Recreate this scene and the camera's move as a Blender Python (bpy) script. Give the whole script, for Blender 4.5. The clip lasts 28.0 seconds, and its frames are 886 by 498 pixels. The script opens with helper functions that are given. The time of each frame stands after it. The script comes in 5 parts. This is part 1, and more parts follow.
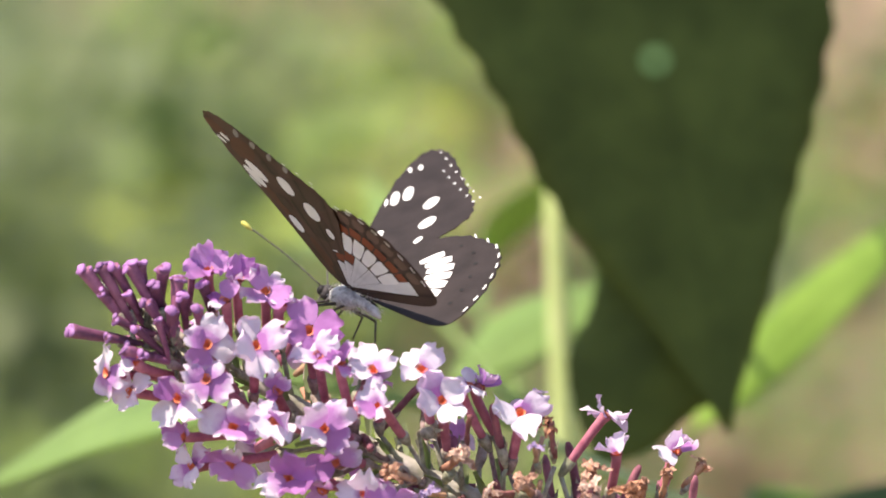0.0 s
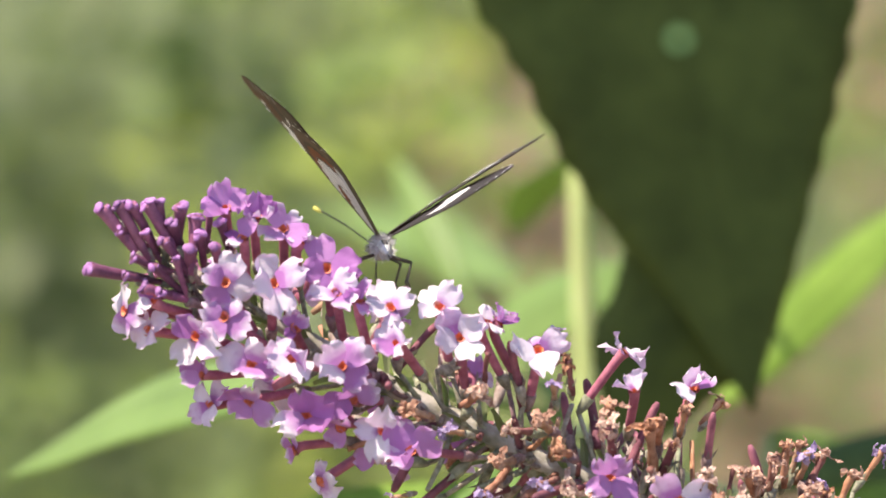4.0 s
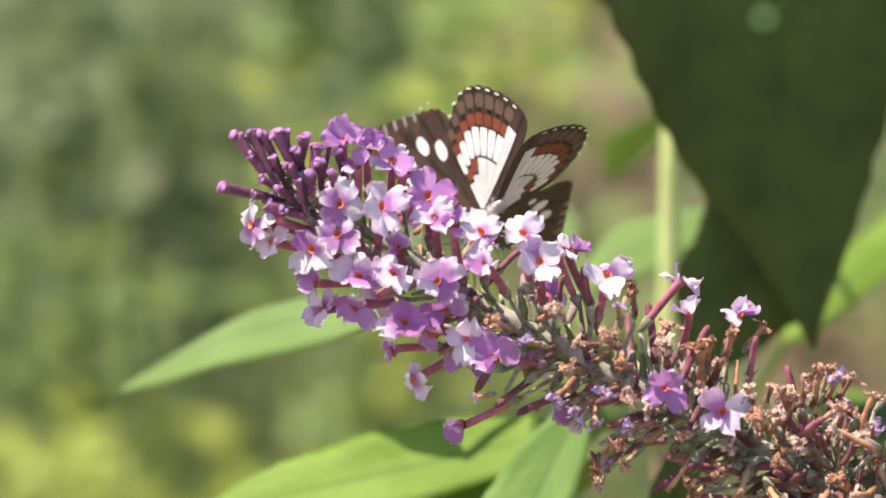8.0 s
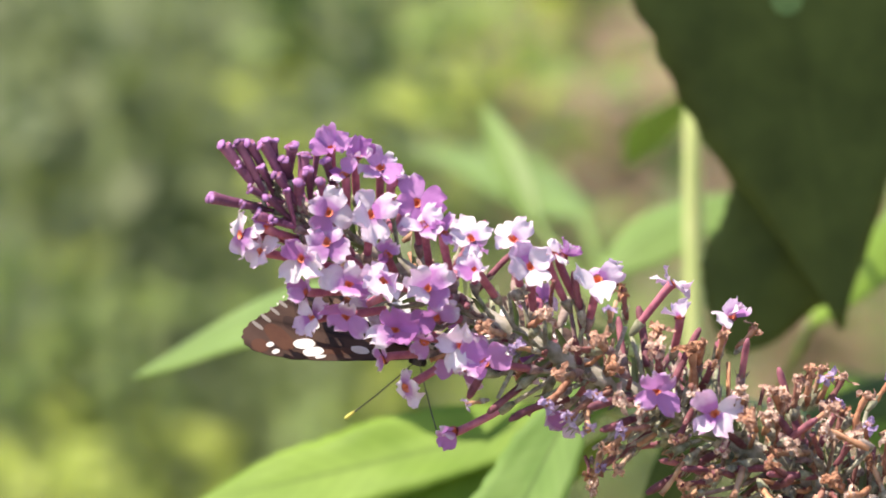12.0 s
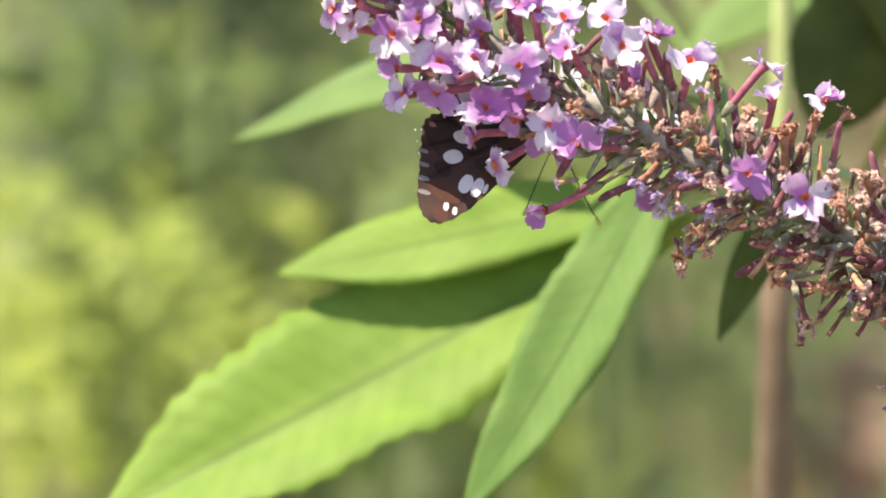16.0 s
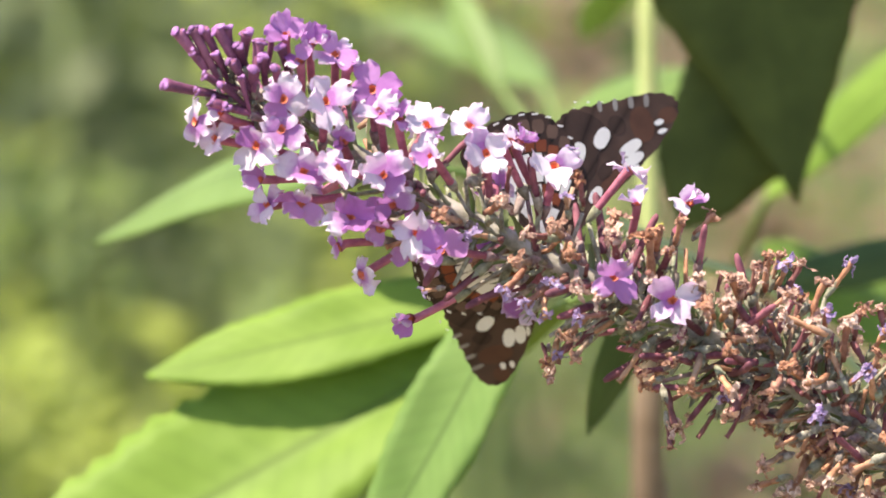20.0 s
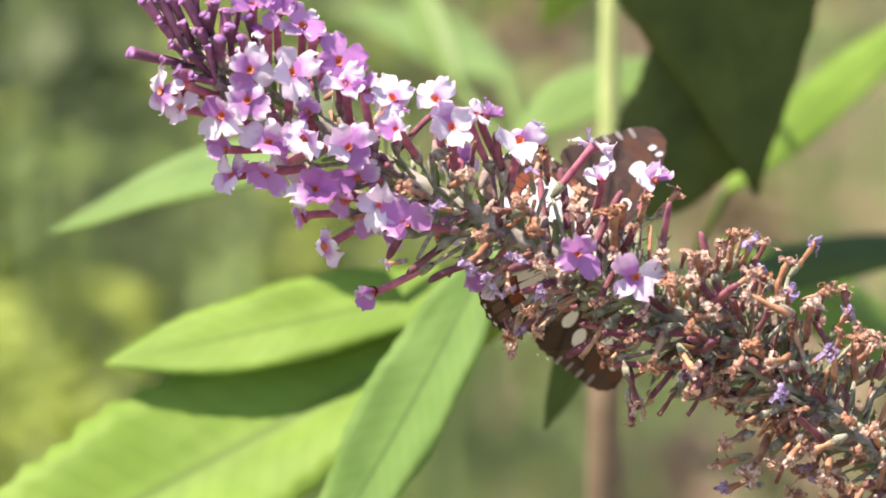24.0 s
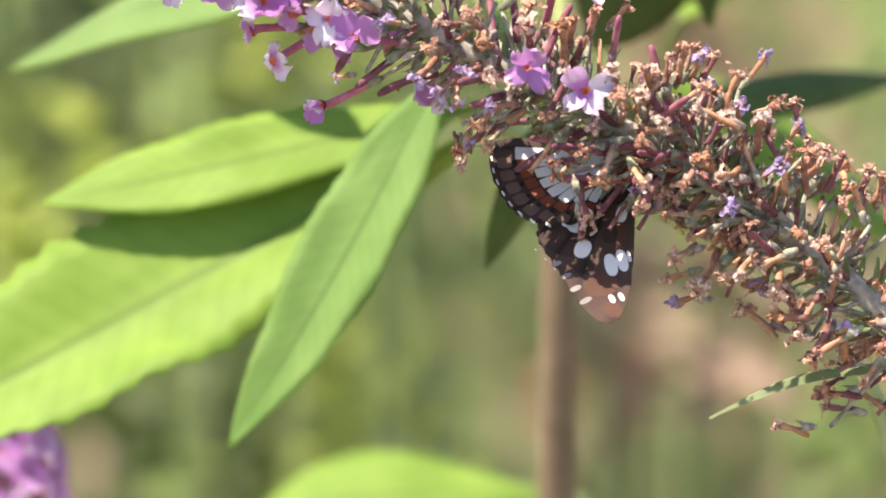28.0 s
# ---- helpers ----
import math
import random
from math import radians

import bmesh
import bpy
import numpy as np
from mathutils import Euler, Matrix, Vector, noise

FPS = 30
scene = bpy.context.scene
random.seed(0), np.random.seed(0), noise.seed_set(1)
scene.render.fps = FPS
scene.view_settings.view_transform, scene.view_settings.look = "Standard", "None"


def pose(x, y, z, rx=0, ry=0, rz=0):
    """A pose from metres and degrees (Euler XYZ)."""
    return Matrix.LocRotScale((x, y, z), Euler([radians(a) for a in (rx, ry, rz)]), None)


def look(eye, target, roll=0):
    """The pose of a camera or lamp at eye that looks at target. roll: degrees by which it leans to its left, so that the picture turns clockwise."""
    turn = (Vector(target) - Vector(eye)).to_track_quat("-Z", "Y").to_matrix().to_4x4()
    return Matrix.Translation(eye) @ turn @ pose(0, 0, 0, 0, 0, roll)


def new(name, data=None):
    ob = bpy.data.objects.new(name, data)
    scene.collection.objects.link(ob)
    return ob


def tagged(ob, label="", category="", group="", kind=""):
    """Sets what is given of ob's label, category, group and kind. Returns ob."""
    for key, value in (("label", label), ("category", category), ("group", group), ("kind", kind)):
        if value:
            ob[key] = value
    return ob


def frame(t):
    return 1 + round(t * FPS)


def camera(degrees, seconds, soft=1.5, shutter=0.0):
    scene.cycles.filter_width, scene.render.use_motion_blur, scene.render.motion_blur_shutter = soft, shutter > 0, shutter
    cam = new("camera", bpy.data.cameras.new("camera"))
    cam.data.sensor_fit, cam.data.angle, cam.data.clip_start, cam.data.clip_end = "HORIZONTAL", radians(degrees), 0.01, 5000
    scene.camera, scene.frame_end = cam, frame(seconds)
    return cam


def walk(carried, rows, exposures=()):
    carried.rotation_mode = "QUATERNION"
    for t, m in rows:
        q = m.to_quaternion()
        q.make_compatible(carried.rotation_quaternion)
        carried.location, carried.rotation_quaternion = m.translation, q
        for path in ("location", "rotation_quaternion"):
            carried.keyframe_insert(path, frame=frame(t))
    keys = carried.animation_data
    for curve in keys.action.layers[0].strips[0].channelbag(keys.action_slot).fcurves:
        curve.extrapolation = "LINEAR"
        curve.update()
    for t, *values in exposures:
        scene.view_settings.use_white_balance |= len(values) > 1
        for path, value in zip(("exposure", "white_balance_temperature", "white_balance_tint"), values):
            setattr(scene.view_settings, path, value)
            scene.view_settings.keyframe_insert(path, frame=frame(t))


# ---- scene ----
cam = camera(6.41, 28.0, soft=1.85)
walk(cam, [
    (0.0, look((0.0000, -0.9440, 1.5436), (0.01523, 0.00594, 1.21632), -2.27)),
    (0.5, look((0.0000, -0.9437, 1.5435), (0.01558, 0.00530, 1.21455), -2.98)),
    (1.0, look((0.0000, -0.9447, 1.5439), (0.01784, 0.00509, 1.21398), -3.59)),
    (1.5, look((0.0000, -0.9477, 1.5449), (0.01411, 0.00339, 1.20932), -1.97)),
    (2.0, look((0.0000, -0.9436, 1.5435), (0.01681, 0.00396, 1.21087), -3.07)),
    (2.5, look((0.0000, -0.9465, 1.5445), (0.01475, 0.00261, 1.20718), -2.29)),
    (3.0, look((0.0000, -0.9457, 1.5442), (0.01469, 0.00208, 1.20571), -2.11)),
    (3.5, look((0.0000, -0.9447, 1.5438), (0.01518, 0.00342, 1.20939), -2.70)),
    (5.5, look((0.0000, -0.9438, 1.5435), (-0.00111, 0.00185, 1.20508), -1.10)),
    (6.0, look((0.0000, -0.9433, 1.5433), (-0.00110, 0.00153, 1.20422), -1.24)),
    (6.5, look((0.0000, -0.9437, 1.5435), (-0.00591, 0.00100, 1.20276), -0.28)),
    (7.0, look((0.0000, -0.9980, 1.5633), (-0.00179, -0.00024, 1.19934), 0.06)),
    (7.5, look((0.0000, -1.0615, 1.5864), (-0.00268, -0.00056, 1.19846), 0.75)),
    (8.0, look((0.0000, -1.0900, 1.5967), (0.00000, 0.00000, 1.20000), 0.00)),
    (8.5, look((0.0000, -1.0895, 1.5965), (-0.00095, -0.00076, 1.19790), 0.30)),
    (9.0, look((0.0000, -1.0923, 1.5976), (-0.00188, -0.00110, 1.19697), 0.61)),
    (9.5, look((0.0000, -1.0930, 1.5978), (-0.00120, -0.00070, 1.19809), 0.41)),
    (10.0, look((0.0000, -1.0922, 1.5975), (-0.00195, -0.00053, 1.19854), 1.03)),
    (10.5, look((0.0000, -1.0904, 1.5969), (-0.00259, -0.00019, 1.19947), 0.85)),
    (11.0, look((0.0000, -1.0899, 1.5967), (0.00075, 0.00080, 1.20220), -0.57)),
    (11.5, look((0.0000, -1.0933, 1.5979), (-0.00058, 0.00010, 1.20027), 0.02)),
    (12.0, look((0.0000, -1.0893, 1.5965), (0.00150, 0.00034, 1.20093), -0.92)),
    (12.5, look((0.0000, -1.0898, 1.5966), (0.00133, -0.00205, 1.19437), -0.84)),
    (14.5, look((0.0000, -1.0841, 1.5946), (-0.00241, -0.00512, 1.18593), -0.32)),
    (15.0, look((0.0000, -1.0844, 1.5947), (-0.01002, -0.01119, 1.16926), 0.16)),
    (15.5, look((0.0000, -1.0866, 1.5955), (-0.01199, -0.01046, 1.17127), -0.18)),
    (16.0, look((0.0000, -1.0833, 1.5943), (-0.01189, -0.01074, 1.17050), -0.18)),
    (16.5, look((0.0000, -1.0808, 1.5934), (-0.01126, -0.01034, 1.17159), -0.54)),
    (17.0, look((0.0000, -1.0828, 1.5941), (-0.01051, -0.00810, 1.17776), -0.52)),
    (17.5, look((0.0000, -1.0816, 1.5937), (-0.00753, -0.00802, 1.17798), -0.65)),
    (18.0, look((0.0000, -1.0820, 1.5938), (-0.00683, -0.00831, 1.17716), -0.69)),
    (18.5, look((0.0000, -1.0817, 1.5937), (-0.00360, -0.00879, 1.17585), -0.62)),
    (19.0, look((0.0000, -1.0834, 1.5943), (0.00064, -0.00870, 1.17610), -1.04)),
    (19.5, look((0.0000, -1.0848, 1.5948), (0.00583, -0.00569, 1.18437), -1.10)),
    (20.0, look((0.0000, -1.0834, 1.5943), (0.00765, -0.00535, 1.18529), -0.96)),
    (20.5, look((0.0000, -1.0837, 1.5944), (0.00855, -0.00538, 1.18521), -1.09)),
    (21.0, look((0.0000, -1.0830, 1.5942), (0.00955, -0.00548, 1.18494), -1.12)),
    (21.5, look((0.0000, -1.0844, 1.5947), (0.01013, -0.00552, 1.18483), -1.04)),
    (23.5, look((0.0000, -1.0822, 1.5939), (0.01071, -0.00640, 1.18242), -0.05)),
    (24.0, look((0.0000, -1.0816, 1.5937), (0.01289, -0.00670, 1.18159), 0.08)),
    (24.5, look((0.0000, -1.0821, 1.5938), (0.01380, -0.00711, 1.18047), 0.10)),
    (25.0, look((0.0000, -1.0828, 1.5941), (0.01454, -0.00737, 1.17976), 0.20)),
    (25.5, look((0.0000, -1.0801, 1.5931), (0.01639, -0.00955, 1.17375), 0.11)),
    (26.0, look((0.0000, -1.0791, 1.5927), (0.01596, -0.01084, 1.17021), 0.33)),
    (26.5, look((0.0000, -1.0794, 1.5929), (0.01778, -0.01151, 1.16838), -0.22)),
    (27.0, look((0.0000, -1.0806, 1.5933), (0.01771, -0.01249, 1.16568), -0.07)),
    (27.5, look((0.0000, -1.0782, 1.5924), (0.01854, -0.01310, 1.16402), -0.21)),
    (28.0, look((0.0000, -1.0776, 1.5922), (0.02019, -0.01596, 1.15615), 0.16)),
], exposures=[(0.0, 0.94, 7200, 15), (3.0, 0.95, 7200, 15), (6.0, 0.83, 7200, 15), (8.0, 0.81, 7200, 15), (12.0, 0.92, 7200, 15), (16.0, 0.98, 7200, 15), (20.0, 1.06, 7200, 15), (25.0, 1.02, 7200, 15), (28.0, 1.16, 7200, 15)])
cam.data.dof.use_dof = True
cam.data.dof.aperture_fstop = 20.5
cam.data.dof.focus_distance = 1.16

# ---- world and sun ----
SUN_TO = Vector((-0.40, 0.01, 0.915)).normalized()
world = bpy.data.worlds.new("sky")
scene.world = world
world.use_nodes = True
wn = world.node_tree.nodes
sky = wn.new("ShaderNodeTexSky")
sky.sky_type = "NISHITA"
sky.sun_disc = False
sky.sun_elevation = math.asin(SUN_TO.z)
sky.sun_rotation = math.atan2(SUN_TO.x, SUN_TO.y)
world.node_tree.links.new(sky.outputs[0], wn["Background"].inputs[0])
wn["Background"].inputs[1].default_value = 0.14
sun = new("sun", bpy.data.lights.new("sun", "SUN"))
sun.data.energy = 4.8
sun.data.angle = radians(0.53)
sun.data.color = (1.0, 0.95, 0.86)
sun.matrix_basis = look(SUN_TO * 20, (0, 0, 0))


# ---- materials ----
class Shader:
    """A node material in the making."""

    def __init__(self, name):
        self.mat = bpy.data.materials.new(name)
        self.mat.use_nodes = True
        self.tree = self.mat.node_tree
        self.bsdf = self.tree.nodes["Principled BSDF"]
        self.out = self.tree.nodes["Material Output"]

    def node(self, kind, **inputs):
        n = self.tree.nodes.new(kind)
        for k, v in inputs.items():
            key = k.replace("_", " ")
            if hasattr(v, "is_linked"):
                self.tree.links.new(v, n.inputs[key])
            else:
                n.inputs[key].default_value = v
        return n

    def link(self, a, b):
        self.tree.links.new(a, b)

    def coords(self, which="Object"):
        return self.tree.nodes.new("ShaderNodeTexCoord").outputs[which]

    def noise(self, scale, detail=4.0, rough=0.55, which="Object"):
        return self.node("ShaderNodeTexNoise", Vector=self.coords(which), Scale=scale, Detail=detail, Roughness=rough).outputs["Fac"]

    def ramp(self, fac, stops):
        n = self.tree.nodes.new("ShaderNodeValToRGB")
        e = n.color_ramp.elements
        while len(e) < len(stops):
            e.new(0.5)
        for el, (p, c) in zip(e, stops):
            el.position = p
            el.color = (*c, 1)
        self.link(fac, n.inputs[0])
        return n.outputs[0]

    def mix(self, fac, a, b, mode="MIX"):
        n = self.tree.nodes.new("ShaderNodeMix")
        n.data_type = "RGBA"
        n.blend_type = mode
        for sock, v in ((n.inputs[0], fac), (n.inputs[6], a), (n.inputs[7], b)):
            if hasattr(v, "is_linked"):
                self.link(v, sock)
            elif isinstance(v, tuple):
                sock.default_value = (*v, 1)
            else:
                sock.default_value = v
        return n.outputs[2]

    def math(self, op, a, b=0.0):
        n = self.tree.nodes.new("ShaderNodeMath")
        n.operation = op
        for sock, v in zip(n.inputs, (a, b)):
            if hasattr(v, "is_linked"):
                self.link(v, sock)
            else:
                sock.default_value = v
        return n.outputs[0]

    def random(self):
        return self.tree.nodes.new("ShaderNodeObjectInfo").outputs["Random"]

    def island(self):
        return self.tree.nodes.new("ShaderNodeNewGeometry").outputs["Random Per Island"]

    def bump(self, height, strength=0.4, distance=0.0005):
        n = self.node("ShaderNodeBump", Height=height, Strength=strength, Distance=distance)
        self.link(n.outputs[0], self.bsdf.inputs["Normal"])
        return n.outputs[0]

    def finish(self, colour, rough=0.6, thin=0.0, thin_colour=None, spec=0.4):
        """thin: the share of light that passes through a thin leaf, petal or wing."""
        b = self.bsdf
        if hasattr(colour, "is_linked"):
            self.link(colour, b.inputs["Base Color"])
        else:
            b.inputs["Base Color"].default_value = (*colour, 1)
        b.inputs["Roughness"].default_value = rough
        b.inputs["Specular IOR Level"].default_value = spec
        if thin > 0:
            t = self.tree.nodes.new("ShaderNodeBsdfTranslucent")
            src = thin_colour if thin_colour is not None else colour
            if hasattr(src, "is_linked"):
                self.link(src, t.inputs[0])
            else:
                t.inputs[0].default_value = (*src, 1)
            m = self.tree.nodes.new("ShaderNodeMixShader")
            m.inputs[0].default_value = thin
            self.link(b.outputs[0], m.inputs[1])
            self.link(t.outputs[0], m.inputs[2])
            self.link(m.outputs[0], self.out.inputs[0])
        return self.mat


def leaf_material(name, dark, light, thin, thin_colour, rough=0.6, spec=0.14, veins=1.0):
    s = Shader(name)
    uv = s.node("ShaderNodeSeparateXYZ", Vector=s.coords("UV"))
    across = s.math("ABSOLUTE", s.math("SUBTRACT", uv.outputs[1], 0.5))
    vein = s.math("SINE", s.math("MULTIPLY", s.math("SUBTRACT", uv.outputs[0], s.math("MULTIPLY", across, 0.22)), 62.0))
    vein = s.math("POWER", s.math("ABSOLUTE", vein), 0.35)
    rib = s.math("MINIMUM", s.math("MULTIPLY", across, 22.0), 1.0)
    net = s.math("MULTIPLY", vein, rib)
    blotch = s.noise(90.0, 5.0)
    fine = s.noise(1400.0, 3.0)
    col = s.ramp(blotch, [(0.3, dark), (0.7, light)])
    col = s.mix(s.math("MULTIPLY", s.math("SUBTRACT", 1.0, net), 0.17 * veins), col, tuple(0.5 * v for v in dark))
    # dark line along the midrib: the fold's shadow put into the colour
    fold_shade = s.math("MULTIPLY", s.math("SUBTRACT", 1.0, s.math("MINIMUM", s.math("MULTIPLY", across, 26.0), 1.0)), 0.5 * veins)
    col = s.mix(fold_shade, col, tuple(0.5 * v for v in dark))
    s.bump(s.math("ADD", net, s.math("MULTIPLY", fine, 0.5)), 0.08, 0.0003)
    through_col = s.mix(s.math("MULTIPLY", s.math("SUBTRACT", 1.0, net), 0.22 * veins), thin_colour, tuple(0.55 * v for v in thin_colour))
    through_col = s.mix(fold_shade, through_col, tuple(0.4 * v for v in thin_colour))
    return s.finish(col, rough, thin, through_col, spec)


def plain(name, a, b, scale, rough=0.7, thin=0.0, thin_colour=None, bump=0.3, distance=0.0003, spec=0.3, vary=0.0):
    s = Shader(name)
    n = s.noise(scale, 5.0, 0.6)
    col = s.ramp(n, [(0.32, a), (0.68, b)])
    if vary:
        dim = s.math("ADD", 1.0 - vary, s.math("MULTIPLY", s.random(), 2 * vary))
        col = s.mix(1.0, col, s.node("ShaderNodeCombineXYZ", X=dim, Y=dim, Z=dim).outputs[0], "MULTIPLY")
    if bump:
        s.bump(n, bump, distance)
    return s.finish(col, rough, thin, thin_colour, spec)


LEAF_BRIGHT = leaf_material("leaf_bright", (0.136, 0.230, 0.036), (0.205, 0.318, 0.058), 0.23, (0.40, 0.62, 0.07), 0.55, 0.15)
LEAF_MID = leaf_material("leaf_mid", (0.15, 0.24, 0.07), (0.21, 0.32, 0.10), 0.35, (0.33, 0.52, 0.10), 0.5, 0.28)
LEAF_HANG = leaf_material("leaf_hang", (0.13, 0.24, 0.055), (0.21, 0.33, 0.095), 0.32, (0.33, 0.54, 0.10), 0.5, 0.28)
# darker copy of the leaf green, with shade put into the colour
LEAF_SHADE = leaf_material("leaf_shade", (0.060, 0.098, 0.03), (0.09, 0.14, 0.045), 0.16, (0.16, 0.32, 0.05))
# shrub leaf green taken very low, so the colour holds the deep shade
LEAF_DEEP_SHADE = leaf_material("leaf_deep_shade", (0.044, 0.058, 0.010), (0.092, 0.116, 0.023), 0.06, (0.10, 0.20, 0.03), veins=0.22)
MIDRIB = plain("midrib", (0.11, 0.18, 0.045), (0.17, 0.26, 0.07), 400, 0.6)
STALK = plain("weed_stalk", (0.12, 0.16, 0.06), (0.20, 0.26, 0.10), 60, 0.8)
STEM_PALE = plain("stem_pale", (0.24, 0.30, 0.11), (0.36, 0.40, 0.18), 160, 0.7)
STEM_GREEN = plain("stem_green", (0.34, 0.42, 0.15), (0.48, 0.54, 0.24), 160, 0.6)
STEM_BROWN = plain("stem_brown", (0.15, 0.105, 0.065), (0.23, 0.165, 0.11), 160, 0.8)


def petal_material(name, fade):
    """fade: how far out from the throat the white margin begins."""
    s = Shader(name)
    p = s.node("ShaderNodeVectorMath", Vector=s.coords("Object"))
    p.operation = "LENGTH"
    r = s.math("MULTIPLY", p.outputs["Value"], 1000.0 / 3.6)
    n = s.noise(900.0, 4.0)
    pos = s.math("ADD", r, s.math("MULTIPLY", s.math("SUBTRACT", n, 0.5), 0.5))
    rnd = s.random()
    inner = s.mix(rnd, (0.40, 0.15, 0.43), (0.58, 0.33, 0.61))
    outer = s.mix(s.math("POWER", rnd, 0.5), (0.70, 0.55, 0.73), (0.82, 0.79, 0.83))
    start = s.math("SUBTRACT", fade + 0.12, s.math("MULTIPLY", rnd, 0.80))
    edge = s.math("MULTIPLY", s.math("SUBTRACT", pos, start), 3.4)
    edge = s.math("MINIMUM", s.math("MAXIMUM", edge, 0.0), 1.0)
    col = s.mix(edge, inner, outer)
    streak = s.ramp(s.noise(420.0, 4.0), [(0.40, (0, 0, 0)), (0.62, (1, 1, 1))])
    col = s.mix(s.math("MULTIPLY", streak, 0.18), col, (0.50, 0.24, 0.53))
    s.bump(s.noise(1500.0, 4.0), 0.4, 0.0003)
    return s.finish(col, 0.6, 0.36, s.mix(0.6, col, (0.51, 0.20, 0.58)), 0.25)


PETAL = petal_material("petal", 0.72)
PETAL_DEEP = petal_material("petal_deep", 1.18)
PETAL_PALE = petal_material("petal_pale", 0.30)
THROAT = plain("throat", (0.62, 0.15, 0.07), (0.78, 0.27, 0.14), 1500, 0.6)
TUBE = plain("tube", (0.27, 0.070, 0.115), (0.47, 0.165, 0.22), 500, 0.6, vary=0.3)
TUBE_BUD = plain("tube_bud", (0.13, 0.042, 0.085), (0.28, 0.10, 0.18), 500, 0.6, vary=0.4)
BUD_TIP = plain("bud_tip", (0.21, 0.075, 0.23), (0.40, 0.20, 0.42), 900, 0.6, vary=0.3)
TUBE_SPENT = plain("tube_spent", (0.13, 0.042, 0.062), (0.31, 0.115, 0.145), 500, 0.75, vary=0.4)


def calyx_material():
    """Small cups and stalklets: grey-green to dusky mauve, each its own."""
    s = Shader("calyx")
    n = s.noise(700.0, 5.0, 0.6)
    dark = s.ramp(s.random(), [(0.0, (0.13, 0.135, 0.08)), (0.5, (0.15, 0.13, 0.095)), (1.0, (0.15, 0.085, 0.085))])
    light = s.ramp(s.random(), [(0.0, (0.38, 0.40, 0.27)), (0.5, (0.48, 0.46, 0.38)), (1.0, (0.37, 0.26, 0.26))])
    s.bump(n, 0.3, 0.0003)
    return s.finish(s.mix(s.ramp(n, [(0.32, (0, 0, 0)), (0.68, (1, 1, 1))]), dark, light), 0.85, spec=0.3)


CALYX = calyx_material()
RACHIS = plain("rachis", (0.20, 0.19, 0.13), (0.50, 0.46, 0.42), 350, 0.9, bump=0.6)


def dry_tube_material():
    """Spent tubes: maroon, brown or tan, each its own."""
    s = Shader("dry_tube")
    n = s.noise(420.0, 5.0, 0.6)
    dark = s.ramp(s.random(), [(0.0, (0.10, 0.03, 0.045)), (0.4, (0.16, 0.07, 0.055)), (0.7, (0.30, 0.13, 0.07)), (1.0, (0.20, 0.12, 0.08))])
    light = s.ramp(s.random(), [(0.0, (0.26, 0.09, 0.11)), (0.4, (0.36, 0.18, 0.14)), (0.7, (0.62, 0.33, 0.19)), (1.0, (0.48, 0.34, 0.24))])
    s.bump(n, 0.4, 0.0003)
    return s.finish(s.mix(s.ramp(n, [(0.35, (0, 0, 0)), (0.65, (1, 1, 1))]), dark, light), 0.8, spec=0.25)


DRY_TUBE = dry_tube_material()


def dry_material():
    s = Shader("dry_cap")
    n = s.noise(700.0, 5.0, 0.6)
    rnd = s.random()
    low = s.ramp(rnd, [(0.0, (0.16, 0.075, 0.05)), (0.45, (0.22, 0.11, 0.08)), (0.8, (0.27, 0.15, 0.12)), (1.0, (0.33, 0.22, 0.19))])
    high = s.ramp(rnd, [(0.0, (0.50, 0.24, 0.135)), (0.45, (0.62, 0.385, 0.285)), (0.8, (0.70, 0.51, 0.415)), (1.0, (0.70, 0.56, 0.48))])
    col = s.mix(s.ramp(n, [(0.38, (0, 0, 0)), (0.58, (1, 1, 1))]), low, high)
    s.bump(n, 0.3, 0.0003)
    return s.finish(col, 0.85, 0.18, s.mix(0.5, col, (0.7, 0.35, 0.18)), 0.3)


DRY_CAP = dry_material()
FADED_CAP = plain("faded_cap", (0.22, 0.13, 0.31), (0.56, 0.47, 0.63), 700, 0.8, 0.2, (0.5, 0.35, 0.7), vary=0.25)
BRACT = leaf_material("bract", (0.15, 0.18, 0.09), (0.25, 0.29, 0.16), 0.2, (0.25, 0.4, 0.1))


def wing_material(name, a, b, thin, thin_colour, rough, veins=0.0):
    s = Shader(name)
    n = s.noise(260.0, 4.0)
    col = s.ramp(n, [(0.3, a), (0.7, b)])
    if veins:
        xyz = s.node("ShaderNodeSeparateXYZ", Vector=s.coords("Object"))
        ang = s.math("ARCTAN2", s.math("SUBTRACT", xyz.outputs[1], 0.0012), s.math("ABSOLUTE", xyz.outputs[0]))
        line = s.math("ABSOLUTE", s.math("SINE", s.math("MULTIPLY", ang, 15.0)))
        line = s.math("POWER", s.math("SUBTRACT", 1.0, line), 3.0)
        col = s.mix(s.math("MULTIPLY", line, veins), col, tuple(0.18 * v for v in a))
    s.bump(s.noise(5200.0, 2.0), 0.2, 0.0001)
    return s.finish(col, rough + 0.1, thin, thin_colour, 0.15)


